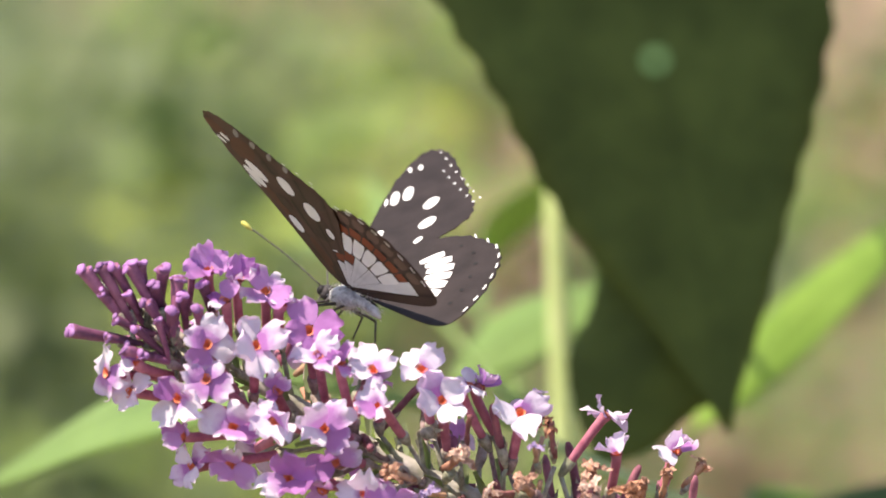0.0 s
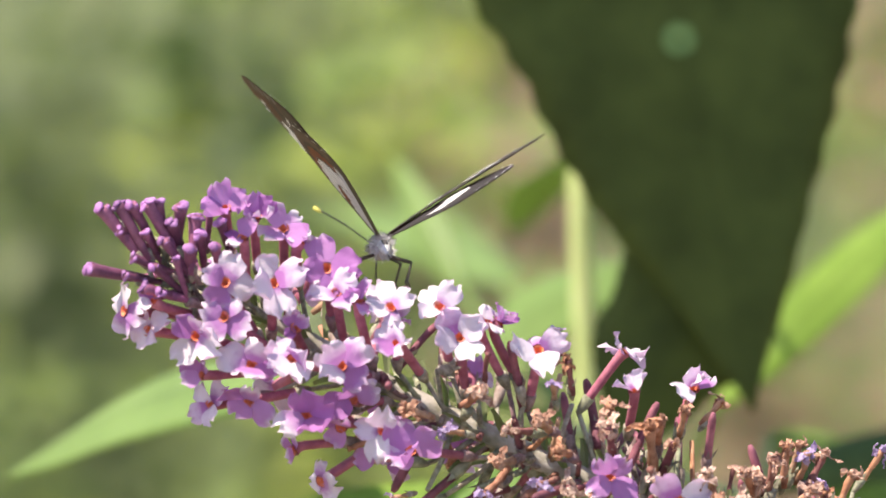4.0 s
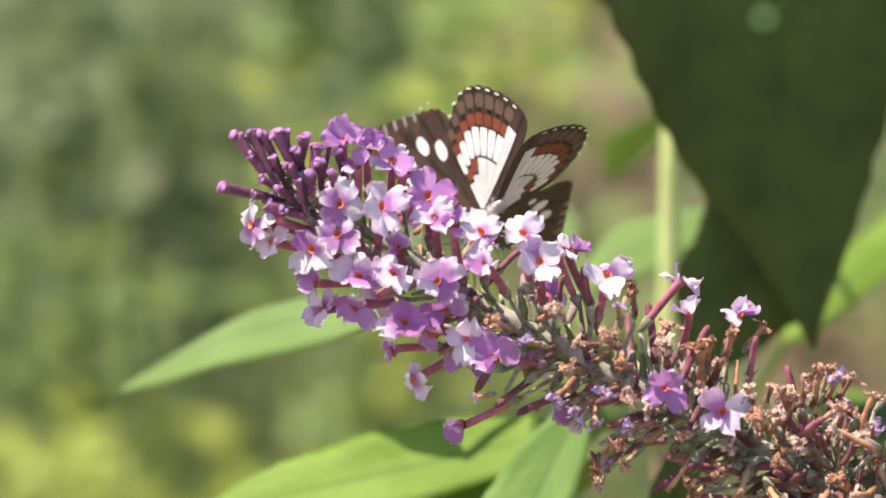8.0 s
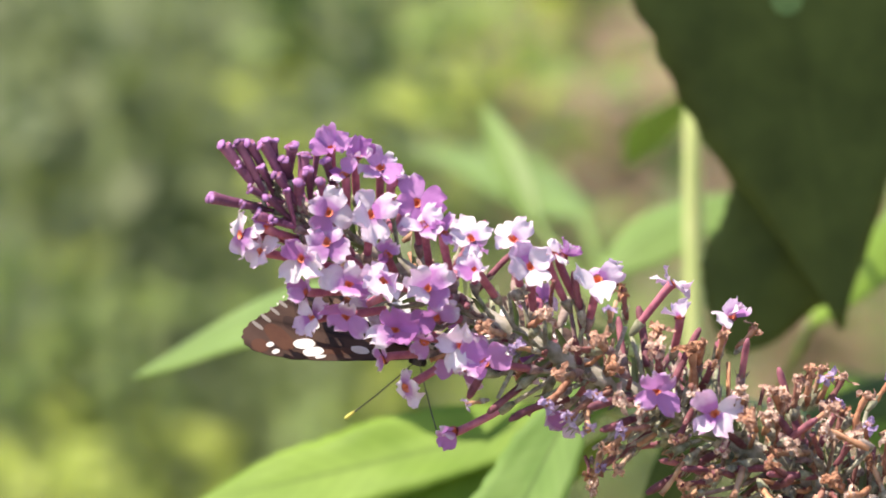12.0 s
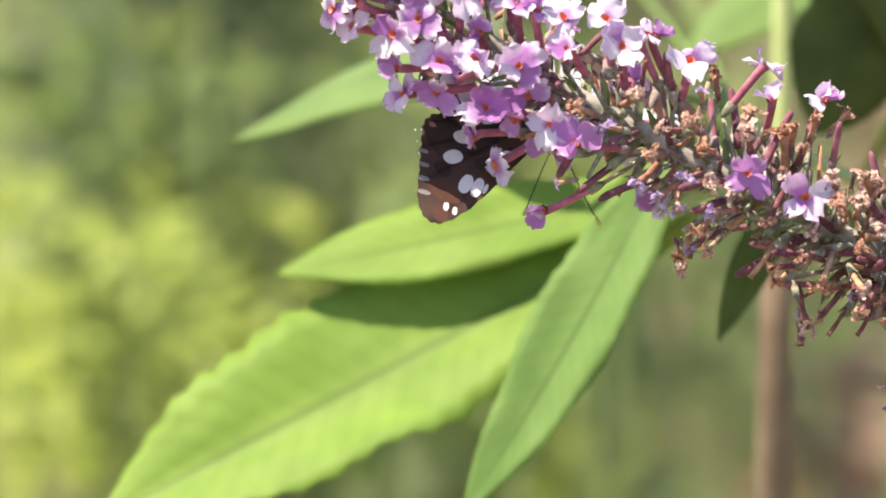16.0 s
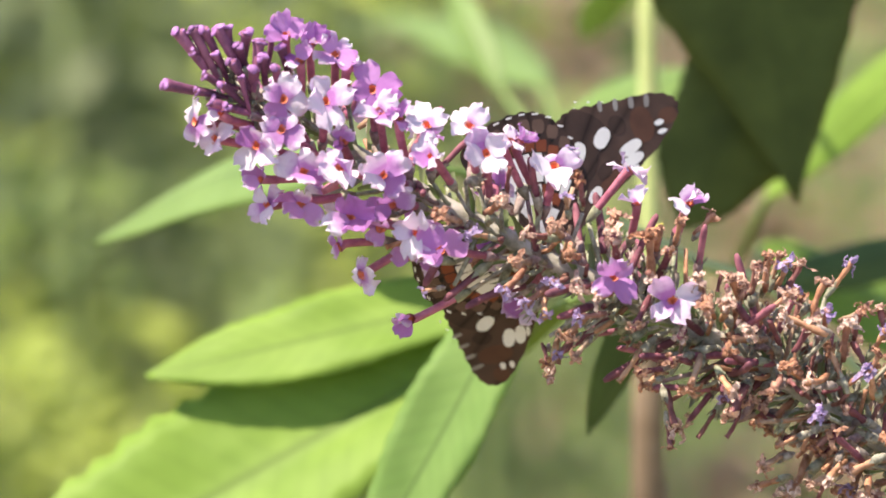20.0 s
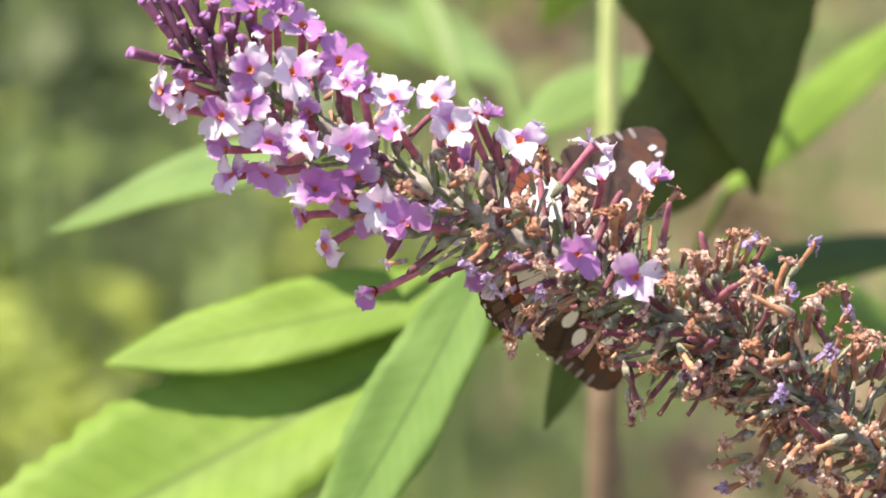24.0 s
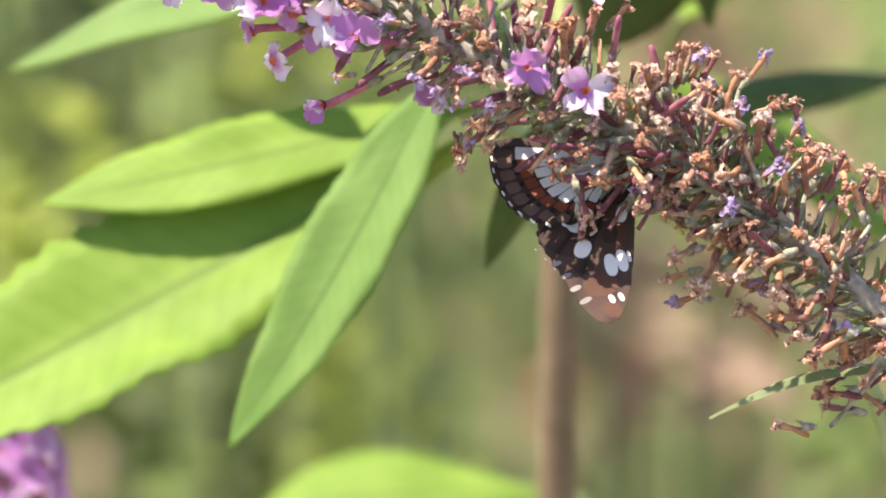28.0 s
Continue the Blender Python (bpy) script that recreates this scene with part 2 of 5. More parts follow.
WING_TOP = wing_material("wing_top", (0.017, 0.013, 0.013), (0.035, 0.026, 0.026), 0.05, (0.25, 0.07, 0.03), 0.5)
WING_UNDER = wing_material("wing_under", (0.040, 0.025, 0.021), (0.068, 0.041, 0.033), 0.03, (0.26, 0.11, 0.07), 0.45, 0.8)
WING_BROWN = wing_material("wing_brown", (0.056, 0.035, 0.029), (0.092, 0.055, 0.043), 0.06, (0.40, 0.20, 0.13), 0.5, 0.6)
WING_BUFF = wing_material("wing_buff", (0.098, 0.060, 0.046), (0.150, 0.094, 0.073), 0.04, (0.3, 0.2, 0.1), 0.5)
WING_GREY = wing_material("wing_grey", (0.20, 0.18, 0.168), (0.31, 0.285, 0.27), 0.04, (0.3, 0.25, 0.2), 0.5)
WING_RUST = wing_material("wing_rust", (0.078, 0.038, 0.027), (0.12, 0.056, 0.037), 0.05, (0.46, 0.18, 0.09), 0.5)
WING_RED = wing_material("wing_red", (0.17, 0.047, 0.025), (0.24, 0.067, 0.032), 0.04, (0.5, 0.17, 0.07), 0.5)
WING_WHITE = wing_material("wing_white", (0.74, 0.72, 0.70), (0.84, 0.83, 0.82), 0.12, (0.6, 0.55, 0.5), 0.6)
WING_PALE = wing_material("wing_pale", (0.55, 0.55, 0.55), (0.70, 0.70, 0.70), 0.06, (0.5, 0.45, 0.4), 0.6, 0.12)
WING_SPOT = wing_material("wing_spot", (0.012, 0.01, 0.01), (0.02, 0.018, 0.018), 0.0, (0, 0, 0), 0.5)
FUR_PALE = plain("fur_pale", (0.34, 0.32, 0.31), (0.66, 0.64, 0.62), 1600, 0.9, bump=0.8)
FUR_DARK = plain("fur_dark", (0.03, 0.028, 0.03), (0.09, 0.08, 0.08), 1600, 0.9, bump=0.8)
LIMB = plain("limb", (0.04, 0.035, 0.03), (0.10, 0.09, 0.08), 900, 0.7)
CLUB = plain("club", (0.45, 0.42, 0.08), (0.6, 0.55, 0.15), 900, 0.6)


def ground_material():
    s = Shader("ground")
    big = s.noise(3.2, 4.0)
    mid = s.noise(16.0, 5.0)
    fine = s.noise(160.0, 5.0)
    soil = s.ramp(mid, [(0.25, (0.15, 0.105, 0.07)), (0.75, (0.31, 0.23, 0.16))])
    moss = s.ramp(fine, [(0.3, (0.07, 0.11, 0.03)), (0.7, (0.17, 0.22, 0.06))])
    f = s.ramp(big, [(0.46, (0, 0, 0)), (0.62, (1, 1, 1))])
    s.bump(fine, 0.6, 0.01)
    return s.finish(s.mix(f, soil, moss), 0.95, spec=0.2)


GROUND = ground_material()


def weed_material(name, a, b, thin_colour):
    s = Shader(name)
    col = s.mix(s.island(), a, b)
    col = s.mix(s.math("MULTIPLY", s.noise(60.0), 0.4), col, tuple(0.5 * v for v in a))
    return s.finish(col, 0.6, 0.3, thin_colour)


WEED_YELLOW = weed_material("weed_yellow", (0.24, 0.31, 0.055), (0.40, 0.47, 0.10), (0.46, 0.56, 0.09))
WEED_GREEN = weed_material("weed_green", (0.13, 0.195, 0.055), (0.25, 0.34, 0.095), (0.28, 0.43, 0.09))
WEED_GREY = weed_material("weed_grey", (0.12, 0.155, 0.08), (0.22, 0.27, 0.14), (0.25, 0.34, 0.14))
WEED_DARK = weed_material("weed_dark", (0.085, 0.115, 0.042), (0.15, 0.19, 0.075), (0.19, 0.27, 0.085))
WEED_BROWN = weed_material("weed_brown", (0.23, 0.16, 0.11), (0.40, 0.285, 0.205), (0.35, 0.2, 0.1))
WEED_RED = weed_material("weed_red", (0.35, 0.07, 0.07), (0.48, 0.14, 0.12), (0.5, 0.15, 0.12))


# ---- builders ----
UNIT = 1 / 12070.0        # one unit of the plan drawing, in metres
REACH = 1.16              # from the eye to the flower spike
TILT = -20.0              # the view looks down by so much


def at(x, y, c=0.0):
    """A place by the plan drawing: right, down, and metres behind the spike; in the view's upright space."""
    k = UNIT * (REACH + c) / REACH
    return Vector(((x - 784) * k, c, (441 - y) * k))


VIEW = pose(0, 0, 1.2, TILT, 0, 0)


def foot(x, y):
    """A place on the ground, in the view's upright space."""
    return VIEW.inverted() @ Vector((x, y, -0.02))


def thing(name, label, category, group="", m=None):
    ob = new(name)
    ob.matrix_basis = VIEW if m is None else m
    return tagged(ob, label, category, group)


def mesh_of(bm, name, material, smooth=True):
    me = bpy.data.meshes.new(name)
    bm.to_mesh(me)
    bm.free()
    for m in (material if isinstance(material, (list, tuple)) else [material]):
        me.materials.append(m)
    if smooth:
        for p in me.polygons:
            p.use_smooth = True
    return me


def part(name, data, material, parent, label="", m=None):
    me = mesh_of(data, name, material) if isinstance(data, bmesh.types.BMesh) else data
    ob = new(name, me)
    ob.parent = parent
    if m is not None:
        ob.matrix_basis = m
    if label:
        tagged(ob, label)
    return ob


def frame_of(origin, z, x_hint=(1, 0, 0), roll=0.0):
    z = Vector(z).normalized()
    x = Vector(x_hint)
    x = (x - z * x.dot(z))
    if x.length < 1e-4:
        x = z.orthogonal()
    x.normalize()
    y = z.cross(x)
    m = Matrix((x, y, z)).transposed().to_4x4()
    return Matrix.Translation(origin) @ m @ Matrix.Rotation(roll, 4, "Z")


def sweep(bm, path, radii, sides=8, cap=True):
    """A round rod along a path."""
    rings = []
    up = Vector((0.3, 0.5, 0.8)).normalized()
    for i, p in enumerate(path):
        d = (path[min(i + 1, len(path) - 1)] - path[max(i - 1, 0)]).normalized()
        a = d.cross(up)
        if a.length < 1e-3:
            a = d.orthogonal()
        a.normalize()
        b = d.cross(a)
        rings.append([bm.verts.new(p + (a * math.cos(2 * math.pi * k / sides) + b * math.sin(2 * math.pi * k / sides)) * radii[i]) for k in range(sides)])
    for r0, r1 in zip(rings, rings[1:]):
        for k in range(sides):
            bm.faces.new((r0[k], r0[(k + 1) % sides], r1[(k + 1) % sides], r1[k]))
    if cap:
        bm.faces.new(list(reversed(rings[0])))
        bm.faces.new(rings[-1])
    return bm


def curve(points, n):
    """A smooth path through points (Catmull-Rom)."""
    pts = [Vector(p) for p in points]
    pts = [2 * pts[0] - pts[1]] + pts + [2 * pts[-1] - pts[-2]]
    out = []
    segs = len(pts) - 3
    for i in range(n + 1):
        u = i / n * segs
        k = min(int(u), segs - 1)
        t = u - k
        p0, p1, p2, p3 = pts[k:k + 4]
        out.append(0.5 * ((2 * p1) + (p2 - p0) * t + (2 * p0 - 5 * p1 + 4 * p2 - p3) * t * t + (3 * p1 - p0 - 3 * p2 + p3) * t ** 3))
    return out


def blade(base, tip, width, normal, fold=(0.2, 0.2), arch=0.04, swing=0.0, n=34, teeth=0.012, widest=0.42, rough=0.0, wave=0.0, taper=0.9):
    """A lance-shaped leaf blade with a folded midrib, toothed edges and a bent axis."""
    bm = bmesh.new()
    uv = bm.loops.layers.uv.new("UVMap")
    axis = tip - base
    length = axis.length
    nrm = Vector(normal)
    nrm = (nrm - axis * nrm.dot(axis) / axis.length_squared).normalized()
    side = axis.normalized().cross(nrm)
    rows, tags = [], {}
    a = widest / (1 - widest)
    for i in range(n + 1):
        s = i / n
        w = 0.5 * width * max(0.0, (s / widest) ** (0.9 * a) * ((1 - s) / (1 - widest)) ** taper) if 0 < s < 1 else 0.0
        w = max(w, 0.0004)
        w *= 1 + teeth * (1 if i % 2 else -1)
        lobe = [1 + wave * noise.noise(Vector((6 * s, 9 * h, length * 70))) for h in (0, 1)]
        row = []
        for j in range(-4, 5):
            q = j / 4
            f = fold[0] if q < 0 else fold[1]
            p = base + axis * s + side * (q * w * lobe[q > 0] * math.cos(f) + swing * length * math.sin(math.pi * s)) + nrm * (-abs(q) * w * math.sin(f) + arch * length * math.sin(math.pi * s))
            p += nrm * (0.05 * w * math.sin(9 * s + 3 * q) * abs(q) + rough * w * abs(q) * noise.noise(Vector((7 * s, 3 * q, length * 50))))
            v = bm.verts.new(p)
            tags[v] = (s, 0.5 + 0.5 * q)
            row.append(v)
        rows.append(row)
    for r0, r1 in zip(rows, rows[1:]):
        for k in range(8):
            f = bm.faces.new((r0[k], r0[k + 1], r1[k + 1], r1[k]))
            for lp in f.loops:
                lp[uv].uv = tags[lp.vert]
    return bm


def leaf(parent, base, tip, width, material, normal=(0, -0.6, 0.8), fold=(0.2, 0.2), arch=0.04, swing=0.0, widest=0.42, stalk=None, label="", thick=0.0004, rough=0.0, teeth=0.012, wave=0.0, taper=0.9):
    base, tip = Vector(base), Vector(tip)
    ob = part("leaf", blade(base, tip, width, normal, fold, arch, swing, widest=widest, rough=rough, teeth=teeth, wave=wave, taper=taper), material, parent, label)
    sol = ob.modifiers.new("thickness", "SOLIDIFY")
    sol.thickness = thick
    axis = tip - base
    nrm = Vector(normal)
    nrm = (nrm - axis * nrm.dot(axis) / axis.length_squared).normalized()
    side = axis.normalized().cross(nrm)
    path = [base + axis * s + side * swing * axis.length * math.sin(math.pi * s) + nrm * (arch * axis.length * math.sin(math.pi * s) - 0.0006) for s in [i / 10 for i in range(11)]]
    rr = [0.0008 * (1 - 0.8 * i / 10) for i in range(11)]
    if stalk is not None:
        path = [Vector(stalk)] + path
        rr = [0.0007] + rr
    part("midrib", sweep(bmesh.new(), path, rr, 6), MIDRIB, ob)
    return ob


# ---- ground and far garden ----
def ground():
    bm = bmesh.new()
    n = 40
    grid = [[None] * (n + 1) for _ in range(n + 1)]
    for i in range(n + 1):
        for j in range(n + 1):
            u, v = 2 * i / n - 1, 2 * j / n - 1
            x, y = 400 * u * abs(u) ** 2.2, 400 * v * abs(v) ** 2.2 + 4
            z = 0.03 * noise.noise(Vector((x, y, 0))) if math.hypot(x, y - 4) < 60 else 0.0
            grid[i][j] = bm.verts.new((x, y, z))
    for i in range(n):
        for j in range(n):
            bm.faces.new((grid[i][j], grid[i + 1][j], grid[i + 1][j + 1], grid[i][j + 1]))
    ob = new("ground", mesh_of(bm, "ground", GROUND))
    tagged(ob, "brown earth ground with mossy green patches", "ground", kind="structure")


ground()
EYE = Vector((0, -REACH * math.cos(radians(20)), 1.2 + REACH * math.sin(radians(20))))


def on_ground(x, y):
    """Where the plan's line of sight meets the ground."""
    p = VIEW @ at(x, y)
    d = p - EYE
    return EYE + d * (-EYE.z / d.z)


def weed(x, y, material, spread, height, leaves, size, rng, label, name="weed"):
    """A low plant: stalks with many small leaves."""
    foot = on_ground(x, y)
    foot.z = -0.01
    ob = thing(name, label, "weed", "low weeds", Matrix.Translation(foot))
    crown = bmesh.new()
    for k in range(5):
        a = rng.uniform(0, 6.283)
        top = Vector((math.cos(a) * spread * rng.uniform(0.2, 0.9), math.sin(a) * spread * rng.uniform(0.2, 0.9), height * rng.uniform(0.7, 1.0)))
        part("stalk", sweep(bmesh.new(), [Vector((0, 0, 0)), top * 0.5 + Vector((0, 0, 0.1 * height)), top], [0.003, 0.0022, 0.001], 5), STEM_PALE, ob)
        for _ in range(leaves // 5):
            s = rng.uniform(0.25, 1.0)
            c = top * s + Vector((rng.gauss(0, 0.25), rng.gauss(0, 0.25), rng.gauss(0, 0.12))) * spread
            c.z = max(c.z, 0.015)
            d = Vector((rng.uniform(-1, 1), rng.uniform(-1, 1), rng.uniform(-0.3, 0.5))).normalized()
            w = d.cross(Vector((rng.uniform(-0.5, 0.5), rng.uniform(-0.5, 0.5), 1))).normalized()
            l = size * rng.uniform(0.6, 1.3)
            v = [crown.verts.new(c + d * l * p + w * l * q) for p, q in ((0, 0), (0.3, 0.22), (0.7, 0.2), (1.05, 0), (0.7, -0.2), (0.3, -0.22))]
            crown.faces.new(v[0:4])
            crown.faces.new([v[0], v[3], v[4], v[5]])
    tagged(part("crown", crown, material, ob), kind="stuff")
    return ob


def garden():
    rng = random.Random(4)
    Y, G, S, B, RD = WEED_YELLOW, WEED_GREEN, WEED_GREY, WEED_BROWN, WEED_RED
    yellow, green, grey = "yellow-green leafy weed on bare earth", "mid-green leafy weed on the ground", "grey-green upright weed on the ground"

    def w(x, y, m, spread=0.05, height=0.10, leaves=70, size=0.03):
        names = {Y: yellow, G: green, S: grey, B: "dry brown weed on bare earth", RD: "small red-leaved weed on bare earth"}
        weed(x, y, m, spread, height, leaves, size, rng, names[m])

    # sunlit yellow clumps
    for x, y in ((610, 190), (400, 170), (700, 280), (520, 60), (860, 160), (40, 760), (130, 850), (0, 900), (230, 820), (60, 960), (-60, 700), (-120, 1000), (-60, 1110), (60, 1120), (170, 1090), (-150, 780), (-200, 920), (200, 960), (300, 900),
                 (760, 1120), (690, 1190), (350, 260), (900, 60), (-150, 860), (120, 1000)):
        w(x + rng.uniform(-20, 20), y + rng.uniform(-15, 15), Y)
    # green clumps
    for x, y in ((480, 330), (330, 420), (620, 400), (780, 380), (960, 300), (420, 560), (560, 520), (280, 620), (150, 640), (330, 760), (460, 820),
                 (1080, 340), (1160, 300), (1000, 420), (880, 1000), (1000, 1060), (1100, 1000), (560, 1060), (640, 1300), (900, 1250), (1480, 1180),
                 (1560, 760), (1640, 680), (1700, 820), (1500, 380), (1600, 300), (1560, 160), (1250, 1250), (740, 60), (1050, 40), (1180, 60)):
        w(x + rng.uniform(-25, 25), y + rng.uniform(-20, 20), G, 0.055, 0.10)
    # grey upright clumps
    for x, y in ((40, 120), (120, 240), (210, 140), (60, 330), (180, 420), (300, 180), (260, 320), (30, 480), (140, 540), (-60, 300), (-100, 480),
                 (-40, 60), (300, 60), (420, 460), (520, 680), (300, 1000), (420, 1120), (240, 1220), (100, 1180)):
        w(x + rng.uniform(-20, 20), y + rng.uniform(-20, 20), S, 0.04, 0.20, 84, 0.035)
    # dry ones
    for x, y in ((1010, 170), (1100, 200), (1450, 620), (1380, 640), (1320, 1180), (1560, 1120), (1440, 960), (280, 90), (-60, 560)):
        w(x, y, B, 0.05, 0.05, 42, 0.03)
    # mixed small growth
    for k in range(80):
        x, y = rng.uniform(-250, 1950), rng.uniform(-250, 1550)
        brown = (x > 950 and rng.random() < 0.45)
        m = B if brown else (Y if x < 500 and rng.random() < 0.4 else rng.choice((G, G, S, Y)))
        w(x, y, m, rng.uniform(0.02, 0.045), rng.uniform(0.03, 0.10), 35, rng.uniform(0.018, 0.03))
    for x, y in ((1390, 1385), (1330, 1360), (1460, 1440)):
        w(x, y, RD, 0.03, 0.05, 35, 0.025)


garden()


def tuft(crown, c, r, leaves, size, rng):
    """A loose tuft of small pointed leaves."""
    for _ in range(leaves):
        p = c + Vector((rng.gauss(0, r), rng.gauss(0, r), rng.gauss(0, r)))
        q = Vector((rng.uniform(-1, 1), rng.uniform(-1, 1), rng.uniform(-0.3, 0.6))).normalized()
        w = q.cross(Vector((rng.uniform(-0.5, 0.5), rng.uniform(-0.5, 0.5), 1))).normalized()
        l = size * rng.uniform(0.7, 1.3)
        v = [crown.verts.new(p + q * l * a + w * l * b) for a, b in ((0, 0), (0.3, 0.25), (0.7, 0.22), (1.05, 0), (0.7, -0.22), (0.3, -0.25))]
        crown.faces.new(v[0:4])
        crown.faces.new([v[0], v[3], v[4], v[5]])


def tall_weeds():
    """Slender weeds whose leafy tops reach up behind the shrub."""
    rng = random.Random(19)
    label = {WEED_GREEN: "tall thin green weed behind the shrub", WEED_DARK: "tall dark green weed behind the shrub", WEED_BROWN: "tall dry brown weed behind the shrub", WEED_GREY: "tall grey-green weed behind the shrub", WEED_YELLOW: "tall yellow-green weed behind the shrub"}

    def grow(x, y, m, reach, tufts, r, leaves, size, step):
        d = (VIEW @ at(x, y) - EYE).normalized()
        top = EYE + d * reach
        height = top.z + 0.01
        ob = thing("tall_weed", label[m], "weed", "tall weeds", Matrix.Translation((top.x, top.y, -0.01)))
        lean = Vector((rng.uniform(-0.06, 0.06), rng.uniform(-0.05, 0.05), 0))
        part("stalk", sweep(bmesh.new(), [lean, lean * 0.4 + Vector((0, 0, height * 0.5)), Vector((0, 0, height))], [0.0016, 0.0014, 0.0008], 5), STALK, ob)
        crown = bmesh.new()
        for k in range(tufts):
            tuft(crown, Vector((rng.gauss(0, 0.5 * r), rng.gauss(0, 0.5 * r), height - step * k)), r, leaves, size, rng)
        tagged(part("crown", crown, m, ob), kind="stuff")

    Y, G, S, D, B = WEED_YELLOW, WEED_GREEN, WEED_GREY, WEED_DARK, WEED_BROWN
    # dark undergrowth
    for x, y in ((40, 500), (330, 380), (60, -60), (200, -90), (340, -70), (140, 20), (310, 60), (480, -40), (-60, 40), (330, 640), (540, 640), (610, 690), (460, 700), (90, 40),
                 (700, 560), (640, 480), (770, 300), (420, 330), (960, 330), (480, 980), (430, 1230),
                 (700, 1220), (1470, 1250), (1150, 420), (1330, 1250)):
        grow(x + rng.uniform(-25, 25), y + rng.uniform(-25, 25), D, rng.uniform(2.0, 2.6), 4, 0.012, 15, 0.016, 0.020)
    # sunlit yellow tops
    for x, y in ((600, 150), (650, 110), (860, 90), (30, 830), (90, 790), (-20, 900), (170, 900), (250, 840), (110, 1010),
                 (40, 1060), (200, 1010), (-80, 800), (-130, 940), (-60, 1080), (160, 1110), (-180, 1060), (60, 1180), (-150, 1200), (330, 850), (60, 680), (-60, 720), (980, 90), (150, 760), (-40, 980), (110, 900),
                 (690, 1240), (760, 1180), (830, 1220), (340, 960), (250, 760), (380, 170)):
        grow(x + rng.uniform(-20, 20), y + rng.uniform(-20, 20), Y, rng.uniform(1.9, 2.4), 2, 0.010, 14, 0.013, 0.016)
    # grey-green upright ones
    for x, y in ((20, 130), (150, 110), (230, 60), (-60, 120), (120, 200), (210, 200), (280, 130), (-80, 260), (300, 30), (160, 560), (60, 590), (-20, 30), (200, 300)):
        grow(x + rng.uniform(-20, 20), y + rng.uniform(-20, 20), S, rng.uniform(2.0, 2.6), 6, 0.009, 11, 0.014, 0.022)
    # mixed growth between them
    for k in range(105):
        x, y = rng.uniform(-320, 1900), rng.uniform(-320, 1600)
        if x > 950:
            m = rng.choice((G, B, G, S, B))
        elif x < 260 and y < 250:
            m = rng.choice((S, S, G, D))
        elif y > 640:
            m = rng.choice((Y, Y, G))
        else:
            m = rng.choice((G, G, S, Y))
        grow(x, y, m, rng.uniform(1.9, 2.7), rng.randint(1, 3), rng.uniform(0.008, 0.014), 11, 0.014, 0.02)
    # dark growth far up, and dry brown tops
    for x, y in ((600, -170), (750, -130), (900, -200), (520, -240), (820, -60), (690, -70), (470, -150), (1790, -120), (1860, -40)):
        grow(x + rng.uniform(-15, 15), y + rng.uniform(-15, 15), D, rng.uniform(2.0, 2.6), 4, 0.012, 15, 0.016, 0.020)
    for x, y in ((1010, 150), (1060, 190), (1110, 160), (1030, 230), (1090, 240), (1150, 210), (1480, 600), (1420, 640), (1540, 650), (1600, 560), (1380, 700), (1660, 620),
                 (1800, -60), (1840, 120), (1500, 1000), (1420, 1120), (1560, 1080), (1350, 1150), (1260, 1080)):
        grow(x + rng.uniform(-15, 15), y + rng.uniform(-15, 15), B, rng.uniform(2.1, 2.6), 2, 0.011, 14, 0.015, 0.018)


tall_weeds()


